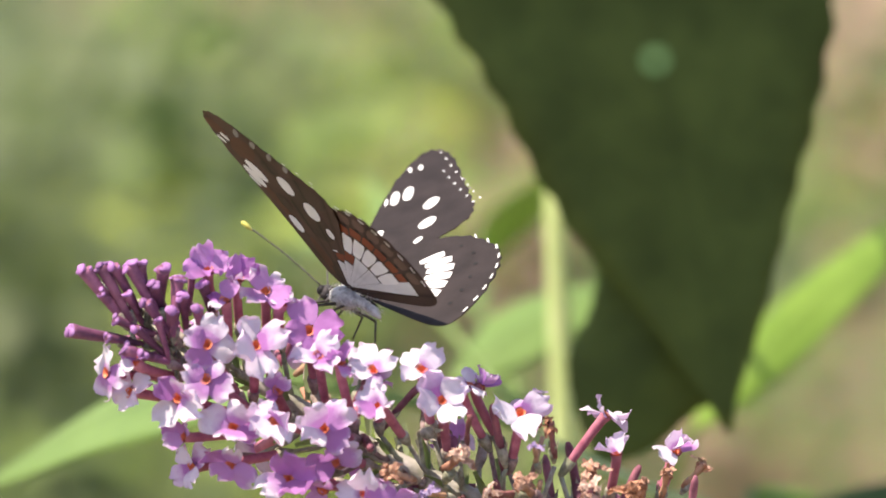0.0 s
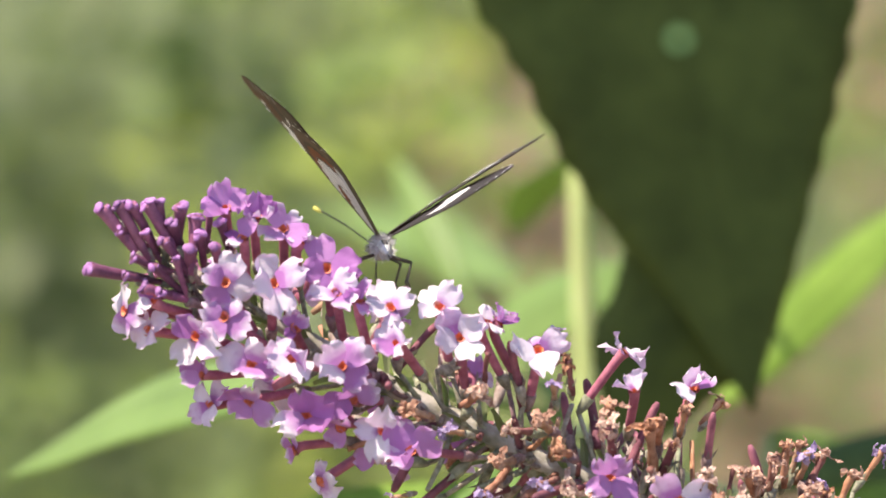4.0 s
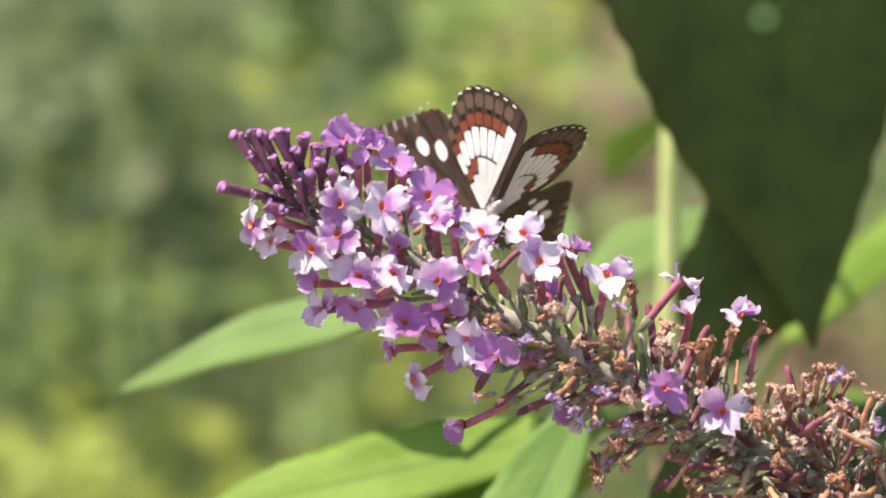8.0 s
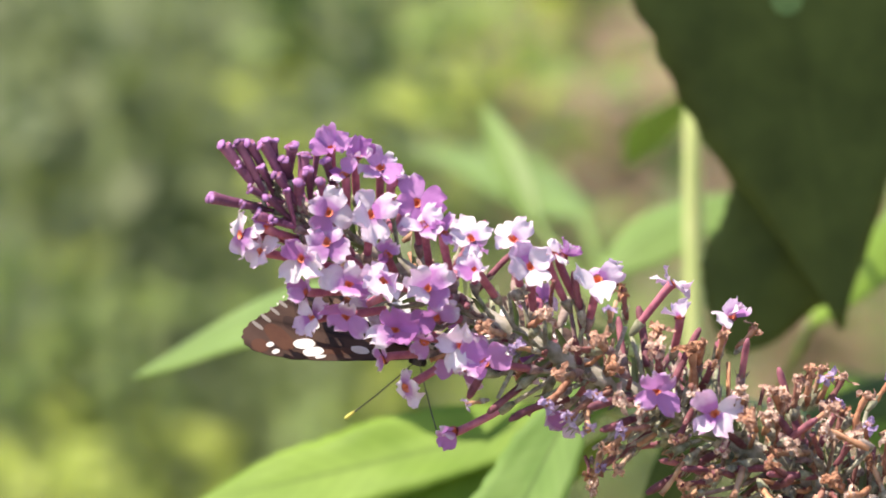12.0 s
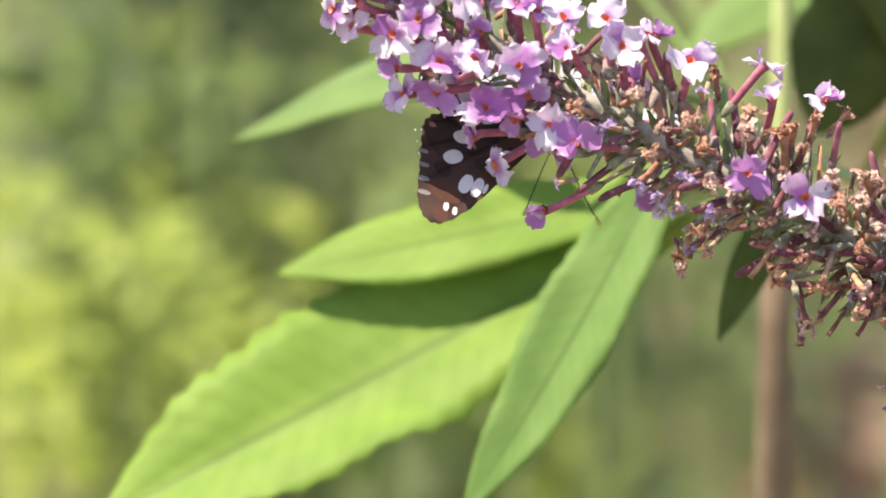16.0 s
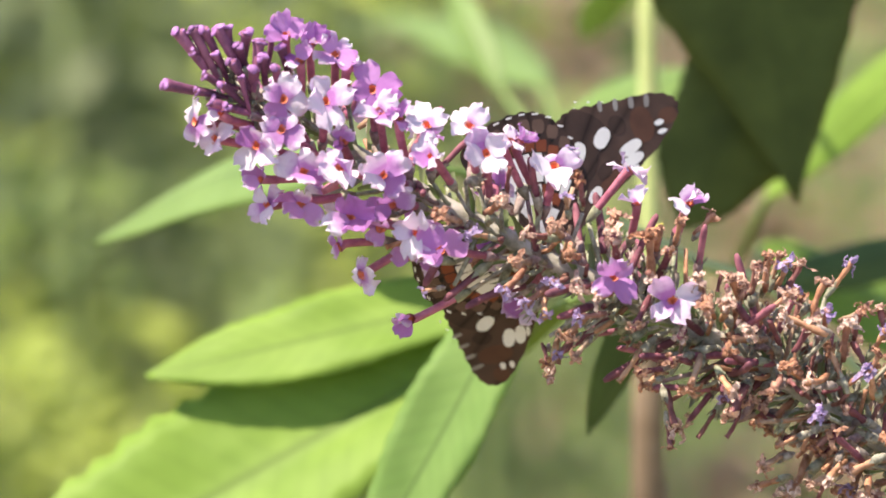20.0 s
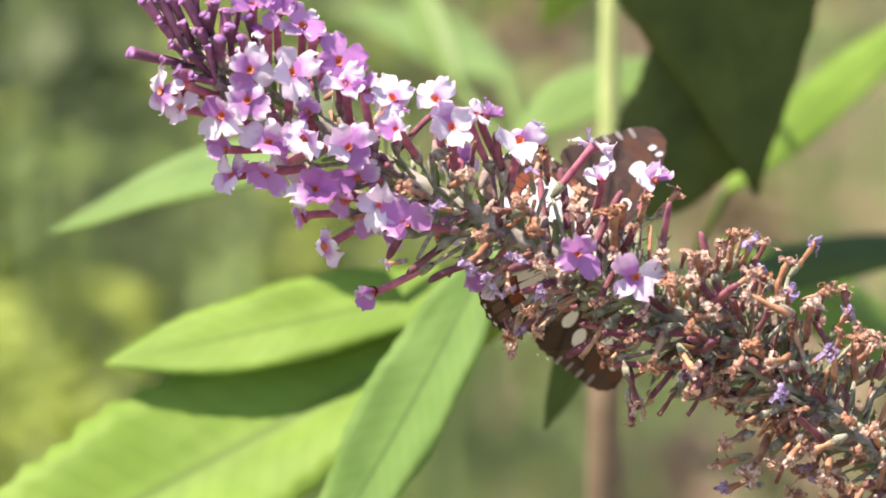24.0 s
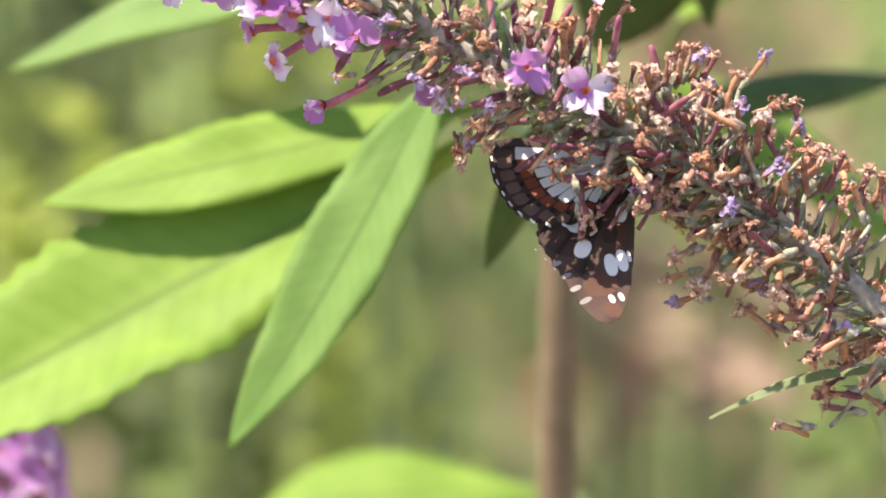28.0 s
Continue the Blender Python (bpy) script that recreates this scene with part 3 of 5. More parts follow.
# ---- the shrub's shoots behind the spike ----
def tall_shoot():
    """The stem with the great shaded leaf."""
    ob = thing("shrub_stem", "tall pale green shrub stem with a large shaded leaf", "shrub")
    path = curve([at(1226, -1000, 0.24), at(1212, 0, 0.21), at(1190, 200, 0.20), at(1184, 430, 0.20), at(1182, 760, 0.20)], 24)
    part("stem", sweep(bmesh.new(), path, [0.0018] * 25, 10), STEM_GREEN, ob, "pale green stem")
    low = curve([at(1182, 760, 0.20), at(1172, 1080, 0.20), at(1176, 1700, 0.22), at(1230, 3200, 0.27), foot(0.10, 0.20)], 40)
    part("stem", sweep(bmesh.new(), low, [0.0024 + 0.00006 * i for i in range(41)], 10), STEM_BROWN, ob, "brown woody stem")
    leaf(ob, at(1250, -700, 0.17), at(1440, 615, 0.14), 0.0628, LEAF_DEEP_SHADE, (0.05, -1, 0.1), (0.15, 0.15), 0.03, widest=0.37, taper=1.12, wave=0.10, teeth=0.02, label="large hanging leaf, its shade put into the colour", stalk=at(1226, -800, 0.24), rough=0.1)
    # no hole is cut: a pale disc stands for the light through it
    spot = bmesh.new()
    bmesh.ops.create_circle(spot, cap_ends=True, segments=18, radius=0.0026, matrix=Matrix.Translation(at(1352, 31, 0.1315)) @ Matrix.Rotation(radians(82), 4, "X"))
    part("hole_disc", spot, MIDRIB, ob, "pale disc standing for a bright hole in the leaf")
    leaf(ob, at(1455, 225, 0.150), at(1235, 658, 0.145), 0.0235, LEAF_DEEP_SHADE, (-0.1, -1, 0.1), (0.2, 0.2), 0.02, widest=0.55, wave=0.2, teeth=0.02, label="lower hanging leaf, its shade put into the colour", stalk=at(1226, 60, 0.24))
    leaf(ob, at(1388, 605, 0.20), at(1790, 262, 0.26), 0.0098, LEAF_BRIGHT, (0.2, -0.7, 0.7), (0.25, 0.1), 0.05, label="narrow bright green leaf", stalk=at(1320, 740, 0.22))
    leaf(ob, at(1262, 372, 0.22), at(1010, 520, 0.20), 0.014, LEAF_MID, (0, -0.6, 0.8), (0.1, 0.2), 0.06, stalk=at(1210, 380, 0.24), label="pale green leaf")
    leaf(ob, at(1200, 180, 0.27), at(1075, 320, 0.33), 0.013, LEAF_MID, (0, -0.6, 0.8), stalk=at(1221, 160, 0.24), label="blurred light green leaf")
    # unseen upper leaves, added only to block the sun from the great one
    for x, y, c, tx, ty, tc in ((-220, -2100, 0.05, 640, -2250, 0.10), (-120, -1700, 0.06, 700, -1780, 0.08), (60, -2500, 0.08, 860, -2500, 0.10), (0, -1350, 0.05, 700, -1480, 0.07),
                                (-60, -1900, 0.02, 760, -2000, 0.03), (-100, -2300, 0.06, 720, -2380, 0.08), (100, -2850, 0.07, 900, -2800, 0.09), (-160, -1550, 0.03, 640, -1620, 0.05)):
        leaf(ob, at(tx, ty, tc), at(x, y, c), 0.060, LEAF_MID, (-0.4, -0.3, 0.86), stalk=at(1226, -1000, 0.24), widest=0.5)
    return ob


def side_shoot():
    ob = thing("leafy_twig", "green twig with narrow leaves behind the flower spike", "twig")
    leaf(ob, at(700, 545, 0.10), at(205, 692, 0.16), 0.0155, LEAF_MID, (0.1, -0.75, 0.65), (0.25, 0.1), 0.05, label="slender pale green leaf", stalk=at(1080, 640, 0.12))
    leaf(ob, at(1010, 420, 0.34), at(690, 300, 0.50), 0.019, LEAF_MID, (0, -0.5, 0.85), (0.1, 0.2), 0.04, label="broad light green leaf", stalk=at(1080, 640, 0.12))
    leaf(ob, at(930, 430, 0.26), at(835, 215, 0.28), 0.0070, LEAF_MID, (-0.3, -0.8, 0.3), (0.3, 0.1), 0.04, label="small upright pale leaf", stalk=at(1080, 640, 0.12))
    path = curve([at(1080, 655, 0.12), at(1250, 745, 0.10), at(1480, 880, 0.09), at(1900, 1500, 0.09), at(2200, 2600, 0.12), foot(0.16, 0.19)], 30)
    part("stem", sweep(bmesh.new(), path, [0.0011 + 0.0001 * max(0, i - 12) for i in range(31)], 8), STEM_PALE, ob)
    return ob


def lower_shoot():
    ob = thing("leafy_branch", "shrub branch with broad sunlit leaves", "branch")
    leaf(ob, at(1110, 682, 0.112), at(350, 850, 0.108), 0.0150, LEAF_BRIGHT, (-0.15, -0.80, 0.58), (0.0, -0.1), 0.02, swing=-0.02, rough=0.16, teeth=0.02, wave=0.1, label="bright green leaf over another leaf", stalk=at(1070, 695, 0.12), widest=0.55)
    leaf(ob, at(960, 800, 0.109), at(30, 1290, 0.099), 0.0330, LEAF_BRIGHT, (-0.1, -0.80, 0.6), (-0.22, -0.32), 0.0, swing=0.0, rough=0.18, teeth=0.04, wave=0.1, label="broad sunlit green leaf", stalk=at(1070, 695, 0.12), widest=0.50)
    leaf(ob, at(1040, 640, 0.080), at(672, 1280, 0.085), 0.0150, LEAF_HANG, (-0.15, -0.85, 0.5), (-0.2, -0.15), 0.03, swing=-0.03, widest=0.44, rough=0.18, teeth=0.02, wave=0.1, label="long hanging green leaf", stalk=at(1070, 695, 0.12))
    leaf(ob, at(1240, 700, 0.09), at(1126, 968, 0.10), 0.0082, LEAF_SHADE, (0.4, -0.8, -0.2), (0.2, 0.2), 0.03, label="small drooping leaf, shade put into its green", stalk=at(1290, 780, 0.07))
    leaf(ob, at(1080, 735, 0.10), at(985, 840, 0.12), 0.0075, LEAF_BRIGHT, (0.2, -0.6, 0.7), label="short green leaf", stalk=at(1120, 725, 0.07))
    leaf(ob, at(1270, 1372, 0.28), at(725, 1402, 0.28), 0.0235, LEAF_BRIGHT, (0, -0.8, 0.6), label="bright green leaf low on the branch", stalk=at(1400, 1500, 0.27), widest=0.66)
    leaf(ob, at(1420, 720, 0.16), at(1860, 640, 0.20), 0.0082, LEAF_SHADE, (0, -0.9, 0.3), (0.2, 0.3), 0.05, label="leaf with the shade put into its green", stalk=at(1380, 800, 0.08))
    leaf(ob, at(1440, 640, 0.20), at(1860, 930, 0.22), 0.020, LEAF_BRIGHT, (0.1, -0.6, 0.8), (0.1, 0.3), 0.06, label="curved green leaf", stalk=at(1400, 820, 0.08))
    path = curve([at(1060, 690, 0.12), at(1190, 735, 0.12), at(1400, 850, 0.11), at(1760, 1110, 0.10), at(1900, 1600, 0.10), at(2000, 2600, 0.1), foot(0.13, 0.16)], 36)
    part("stem", sweep(bmesh.new(), path, [0.0012 + 0.0001 * max(0, i - 18) for i in range(37)], 8), STEM_PALE, ob)
    return ob


TALL, SIDE, LOWER = tall_shoot(), side_shoot(), lower_shoot()


# ---- the flower spike ----
SPIKE = thing("flower_spike", "long purple butterfly-bush flower spike, half withered", "flower")
cam.data.dof.focus_object = SPIKE
AXIS = curve([at(436, 262), at(560, 352), at(700, 440), at(880, 552), at(1060, 650), at(1250, 748), at(1400, 828), at(1530, 905), at(1670, 1005), at(1800, 1120), at(1920, 1262), at(2040, 1460), at(2140, 1800), at(2200, 2400)], 120)
LOWER_STALK = curve([AXIS[-1], at(2230, 3200, 0.02), foot(0.15, 0.10)], 30)
part("flower_stalk", sweep(bmesh.new(), LOWER_STALK, [0.0018 + 0.00006 * i for i in range(31)], 10), STEM_BROWN, SPIKE, "woody stalk down to the ground")
part("rachis", sweep(bmesh.new(), AXIS, [0.0007 + 0.0011 * min(1, i / 50) for i in range(121)], 10), RACHIS, SPIKE, "grey-green woolly stalk")


def axis_point(s):
    i = min(int(s * 120), 119)
    return AXIS[i].lerp(AXIS[i + 1], s * 120 - i), (AXIS[i + 1] - AXIS[i]).normalized()


def petal_mesh(seed, material):
    """A soft, rounded lobe that grows along +x from the throat, z towards the open face."""
    rng = random.Random(seed)
    bm = bmesh.new()
    rows = []
    length, wide = rng.uniform(2.7, 3.4), rng.uniform(1.4, 1.85)
    curl, cup, ph = rng.uniform(-0.9, 1.3), rng.uniform(-0.9, 1.1), rng.uniform(0, 6)
    notch = rng.uniform(0.0, 0.35)
    for i in range(9):
        s = i / 8
        w = wide * (0.26 + 0.74 * math.sin(math.pi * min(0.5, 0.08 + 0.62 * s)) ** 0.8)
        if s > 0.72:
            w *= math.sqrt(max(0.0, 1 - ((s - 0.72) / 0.34) ** 2))
        row = []
        for j in range(-4, 5):
            q = j / 4
            x = 0.45 + length * s * (1 - 0.10 * q * q * s) - notch * s ** 4 * (1 - abs(q)) ** 2
            rim = max(s ** 4, abs(q) ** 4 * s)
            x += 0.26 * rim * math.sin(5.3 * q + ph)
            z = 0.35 * s - curl * s * s + cup * q * q * s + 0.30 * s * math.sin(2.6 * q + ph + 2 * s) + 0.40 * rim * math.sin(6.5 * q + 5 * s + 2 * ph)
            row.append(bm.verts.new(Vector((x, q * w, z)) * 0.001))
        rows.append(row)
    for r0, r1 in zip(rows, rows[1:]):
        for k in range(8):
            bm.faces.new((r0[k], r0[k + 1], r1[k + 1], r1[k]))
    return mesh_of(bm, "petal", material)


PETALS = [petal_mesh(k, PETAL) for k in range(14)]
DEEP_PETALS = [petal_mesh(k + 50, PETAL_DEEP) for k in range(8)]
PALE_PETALS = [petal_mesh(k + 30, PETAL_PALE) for k in range(10)]


def lathe(profile, sides, bend=0.0):
    bm = bmesh.new()
    path = [Vector((bend * z * z * 0.001, 0, z * 0.001)) for z, _ in profile]
    return sweep(bm, path, [r * 0.001 for _, r in profile], sides)


def throat_mesh():
    bm = bmesh.new()
    rings = [[bm.verts.new((r * math.cos(a * math.pi / 5) * 0.001, r * math.sin(a * math.pi / 5) * 0.001, z * 0.001)) for a in range(10)] for r, z in ((0.70, 0.20), (0.58, 0.10), (0.46, -0.25), (0.30, -0.9))]
    for r0, r1 in zip(rings, rings[1:]):
        for k in range(10):
            bm.faces.new((r0[k], r0[(k + 1) % 10], r1[(k + 1) % 10], r1[k]))
    bm.faces.new(rings[-1])
    return mesh_of(bm, "throat", THROAT)


THROAT_MESH = throat_mesh()
TUBES = [mesh_of(lathe([(-8.6, 0.55), (-7.4, 0.72), (-5.0, 0.74), (-2.4, 0.84), (-0.9, 0.94), (0, 1.02)], 9, b), "tube", TUBE) for b in (0.004, -0.006, 0.012)]
SPENT_TUBES = [mesh_of(lathe([(-8.6, 0.42), (-7.0, 0.6), (-4.4, 0.54), (-2.0, 0.52), (-0.4, 0.56), (0.6, 0.5), (1.3, 0.26)], 8, b), "spent_tube", TUBE_SPENT) for b in (0.008, -0.014, 0.022, -0.004)]
CALYX_MESH = mesh_of(lathe([(-9.6, 0.35), (-8.8, 0.6), (-7.9, 0.78), (-7.2, 0.84), (-7.0, 0.74)], 8), "calyx", CALYX)


BRANCHLETS = {"single": 0, True: bmesh.new(), False: bmesh.new()}


def branchlet(a, b, dry=False):
    """A short stalklet; the first 290 are single pieces, the rest are joined."""
    mid = a.lerp(b, 0.5) + Vector((0, 0, -0.0006))
    BRANCHLETS["single"] += 1
    if BRANCHLETS["single"] > 290:
        sweep(BRANCHLETS[dry], [a, mid, b], [0.00042, 0.00036, 0.00034], 5)
    else:
        part("branchlet", sweep(bmesh.new(), [a, mid, b], [0.00042, 0.00036, 0.00034], 5), DRY_TUBE if dry else CALYX, SPIKE)


def nearest_axis(p):
    q = [(a.x - p.x) ** 2 + (a.z - p.z) ** 2 for a in AXIS]
    i = q.index(min(q))
    return i, math.sqrt(min(q))


RNG = random.Random(11)
SHELL = 0.0150


def place(x, y, bx, by, length):
    """Where a floret's mouth lies, and its way out: the tube goes back from the mouth by (bx, by) in the drawing."""
    p = at(x, y)
    i, q = nearest_axis(p)
    depth = -math.sqrt(max(SHELL ** 2 - q * q, 0.0)) * 0.85
    p.y = depth
    dx, dz = -bx * UNIT, by * UNIT
    flat = math.hypot(dx, dz)
    toward = math.sqrt(max(length ** 2 - flat ** 2, (0.15 * length) ** 2)) * (1 if depth < -0.001 else 0.4)
    return p, Vector((dx, -toward, dz)).normalized(), i


def floret(x, y, bx, by, size=1.0, face=None, roll=45.0, tint="l", lobes=4, lean=-0.30, c=None):
    """An open four-lobed flower. Its tube comes from (bx, by) off the mouth and bends to the way it faces: right, up, and towards the eye."""
    p = at(x, y)
    i, q = nearest_axis(p)
    if c is None:
        c = -0.85 * math.sqrt(max(SHELL ** 2 - q * q, 0.0))
    p.y = c
    base = at(x + bx, y + by)
    j = nearest_axis(base)[0]
    base.y = 0.45 * c + 0.001
    if face is None:
        side = (p - AXIS[i]) / SHELL
        face = (0.45 * side.x, 0.25 + 0.4 * side.z, 0.85)
    way = Vector((face[0], -face[2], face[1])).normalized()
    m = frame_of(p, way, (1, 0, 0.05), radians(roll + RNG.uniform(-8, 8)))
    back = m.inverted()
    bend = 0.3 * (p - base).length
    inner = curve([base, base.lerp(p, 0.5) - way * bend * 0.35, p - way * bend * 0.55, p], 9)
    k0 = RNG.uniform(0.94, 1.06)
    tube = part("floret", sweep(bmesh.new(), [back @ v for v in inner], [k0 * r for r in (0.00046, 0.00058, 0.00062, 0.00062, 0.00062, 0.00064, 0.00066, 0.0007, 0.00078, 0.0009)], 10, False), TUBE, SPIKE, "", m)
    for k in range(lobes):
        a = k * math.pi / 2 + RNG.uniform(-0.24, 0.24)
        sc = size * RNG.uniform(0.88, 1.22)
        kind = {"l": PETALS, "p": DEEP_PETALS, "w": PALE_PETALS}[tint]
        part("petal", RNG.choice(kind), None, tube, "", Matrix.Rotation(a, 4, "Z") @ Matrix.Rotation(RNG.gauss(lean, 0.38), 4, "Y") @ Matrix.Rotation(RNG.gauss(0, 0.26), 4, "X") @ Matrix.Scale(sc, 4))
    part("throat", THROAT_MESH, None, tube, "orange throat")
    d = (inner[1] - inner[0]).normalized()
    part("calyx", CALYX_MESH, None, tube, "", back @ frame_of(base - d * 0.0016, d) @ Matrix.Translation((0, 0, 0.0096)))
    branchlet(AXIS[min(j + 3, 120)], base - d * 0.0014)
    return tube


def open_florets():
    f = floret
    up, left, right = (0.0, 0.85, 0.45), (-0.85, 0.1, 0.5), (0.6, 0.7, 0.35)
    front, high, low = (0.05, 0.12, 1.0), (0.0, 0.5, 0.8), (-0.3, -0.25, 0.9)
    # along the upper edge
    f(608, 250, 6, 84, 0.9, (0.0, 0.6, 0.7), 20, "p"); f(654, 262, -2, 80, 0.85, (0.2, 0.6, 0.7), 30, "p"); f(694, 284, -2, 66, 0.95, high, 50, "p"); f(632, 296, 0, 84, 0.7, (-0.1, 0.7, 0.6), 60, "p", 3)
    f(722, 306, -8, 60, 0.6, right, 20, "w"); f(757, 348, 4, 80, 1.1, front, 0, "p"); f(770, 386, 8, 78, 1.1, high, 35, "w")
    f(803, 400, 16, 96, 0.75, up, 40, "p"); f(852, 412, 6, 86, 0.95, high, 10, "l"); f(857, 466, 38, 52, 0.95, (-0.4, 0.4, 0.8), 30, "l")
    f(926, 414, 12, 92, 1.0, high, 40, "w"); f(954, 462, 6, 86, 1.1, (0, 0.35, 0.9), 35, "w"); f(997, 440, 22, 90, 0.7, right, 40, "w")
    f(1016, 442, 22, 84, 0.65, right, 20, "p"); f(1073, 488, -16, 76, 1.15, (0, 0.45, 0.85), 20, "w"); f(1207, 497, -64, 76, 1.0, (0.7, 0.7, 0.1), 25, "w", lean=-0.1)
    f(1310, 556, -26, 72, 0.95, (0.3, 0.6, 0.7), 40, "l"); f(1216, 556, -10, 62, 0.7, up, 20, "w", 3)
    # the tip's first open ones
    f(602, 362, 46, 84, 0.95, front, 70, "l"); f(676, 367, -8, 76, 1.1, (0, 0.3, 0.95), 15, "w"); f(598, 414, 66, 52, 0.95, (-0.2, 0.1, 0.95), 60, "l")
    f(555, 441, 84, 28, 1.1, (-0.15, 0.05, 1.0), 50, "l"); f(448, 398, 82, 10, 0.9, left, 60, "l"); f(482, 430, 70, 14, 0.8, (-0.7, 0.1, 0.7), 35, "w")
    f(492, 384, 62, 26, 0.6, (-0.6, 0.5, 0.6), 20, "l", 3)
    # across the front
    f(637, 489, 78, 6, 1.1, front, 50, "l"); f(699, 485, 60, 16, 1.12, (0, 0.2, 1.0), 25, "w"); f(773, 497, 46, 20, 1.12, (0.05, 0.15, 1.0), 45, "l")
    f(560, 500, 84, 0, 0.75, left, 20, "p", 3); f(570, 548, 82, -10, 0.95, (-0.6, 0.0, 0.8), 30, "w"); f(630, 545, 78, -12, 1.05, (-0.3, -0.1, 0.95), 60, "p")
    f(716, 569, 78, 14, 1.25, front, 35, "p"); f(788, 548, 50, 8, 0.95, low, 20, "p", 3, c=-0.008); f(768, 590, 66, 0, 0.9, low, 60, "p", 3, c=-0.008)
    f(831, 598, 62, 8, 1.08, (-0.1, 0.15, 1.0), 75, "w"); f(872, 630, 86, 14, 1.12, (-0.3, 0.0, 0.95), 30, "p"); f(734, 672, 72, -42, 0.9, (-0.6, -0.35, 0.7), 30, "l")
    f(694, 622, 84, -8, 0.7, (-0.8, -0.35, 0.4), 20, "l", 3, c=-0.006); f(815, 752, 92, -40, 0.78, (-0.55, 0.0, 0.8), 60, "p", 3, -0.8)
    f(706, 436, 16, 46, 0.6, (0.2, 0.2, 0.9), 30, "l", 3, c=-0.009); f(1171, 683, 36, 38, 1.0, front, 40, "p"); f(1273, 726, 4, 26, 1.2, (0.0, 0.1, 1.0), 35, "w")
    f(820, 640, 60, 10, 0.75, low, 0, "p", 3, c=-0.004)


open_florets()

BUD_MESHES = [mesh_of(lathe([(-8.5, 0.45), (-6.0, 0.66), (-3, 0.76), (-1.2, 0.84), (-0.4, 0.92), (0.1, 1.0), (0.35, 0.8)], 9, b), "bud", TUBE_BUD) for b in (0.006, -0.008)]


def bud_tip_mesh(seed):
    """Folded lobes that close the bud, one or two of them starting to spread."""
    rng = random.Random(seed)
    bm = bmesh.new()
    for k in range(4):
        a = k * math.pi / 2 + rng.uniform(-0.3, 0.3)
        off, r = rng.uniform(0.4, 0.72), rng.uniform(0.55, 0.8)
        c = Vector((math.cos(a) * off, math.sin(a) * off, rng.uniform(-0.1, 0.7)))
        turn = Matrix.Rotation(a, 4, "Z") @ Matrix.Rotation(rng.uniform(-1.1, 0.6), 4, "Y")
        bmesh.ops.create_icosphere(bm, subdivisions=2, radius=r, matrix=Matrix.Translation(c) @ turn @ Matrix.Diagonal((rng.uniform(0.9, 1.35), 1.05, 0.5, 1)))
    for v in bm.verts:
        v.co += v.co.normalized() * 0.16 * noise.noise(v.co * 2.4 + Vector((seed, 0, 0)))
    bmesh.ops.scale(bm, vec=(0.001, 0.001, 0.001), verts=bm.verts)
    return mesh_of(bm, "bud_tip", BUD_TIP)


BUD_TIP_MESHES = [bud_tip_mesh(k) for k in range(6)]


def bud(x, y, bx, by, size=1.0):
    p, way, i = place(x, y, bx + RNG.uniform(-24, 24), by + RNG.uniform(-20, 20), 0.0090)
    size *= RNG.uniform(0.78, 1.08)
    m = frame_of(p, way, (1, 0, 0.2), RNG.uniform(0, 1.5)) @ Matrix.Diagonal((1.02 * size, 1.02 * size, 0.45 + 0.5 * size, 1))
    tube = part("bud", RNG.choice(BUD_MESHES), None, SPIKE, "", m)
    part("bud_tip", RNG.choice(BUD_TIP_MESHES), None, tube)
    part("calyx", CALYX_MESH, None, tube)
    branchlet(AXIS[min(i + 2, 120)], p - way * 0.009)


def buds():
    b = bud
    b(424, 244, 50, 78); b(449, 240, 45, 84, 0.9); b(467, 240, 35, 88); b(492, 239, 30, 90); b(507, 238, 28, 92, 0.95); b(541, 247, 0, 96)
    b(564, 262, 8, 90, 0.9); b(446, 276, 55, 60, 0.7); b(485, 283, 45, 70, 0.75); b(514, 297, 50, 72, 0.95); b(568, 288, 0, 85, 0.8)
    b(590, 308, 5, 80, 0.75); b(400, 333, 88, 24, 1.05); b(466, 318, 70, 40, 0.8); b(497, 335, 60, 50, 0.75); b(527, 270, 20, 90, 0.8)
    b(600, 272, 0, 84, 0.75); b(530, 325, 40, 70, 0.7); b(452, 345, 80, 30, 0.7); b(552, 310, 15, 85, 0.8); b(480, 365, 80, 20, 0.8)
    b(585, 245, 5, 92, 0.7); b(505, 375, 70, 25, 0.7)


buds()


def tip_buds():
    """Small closed buds crowded round the spike's tip."""
    rng = random.Random(63)
    for k in range(12):
        s = 0.045 + 0.11 * k / 12
        c, d = axis_point(s)
        a = k * 2.39996
        u = d.orthogonal().normalized()
        v = d.cross(u)
        out = (u * math.cos(a) + v * math.sin(a) - d * rng.uniform(0.5, 1.1)).normalized()
        size = rng.uniform(0.45, 0.62)
        m = frame_of(c + out * rng.uniform(0.0045, 0.0080), out, (1, 0, 0.2), rng.uniform(0, 1.5)) @ Matrix.Diagonal((size, size, 0.7 * size + 0.1, 1))
        tube = part("bud", BUD_MESHES[k % 2], None, SPIKE, "", m)
        part("bud_tip", BUD_TIP_MESHES[k % 6], None, tube)
        part("calyx", CALYX_MESH, None, tube)
        branchlet(c, c + out * 0.002)


tip_buds()


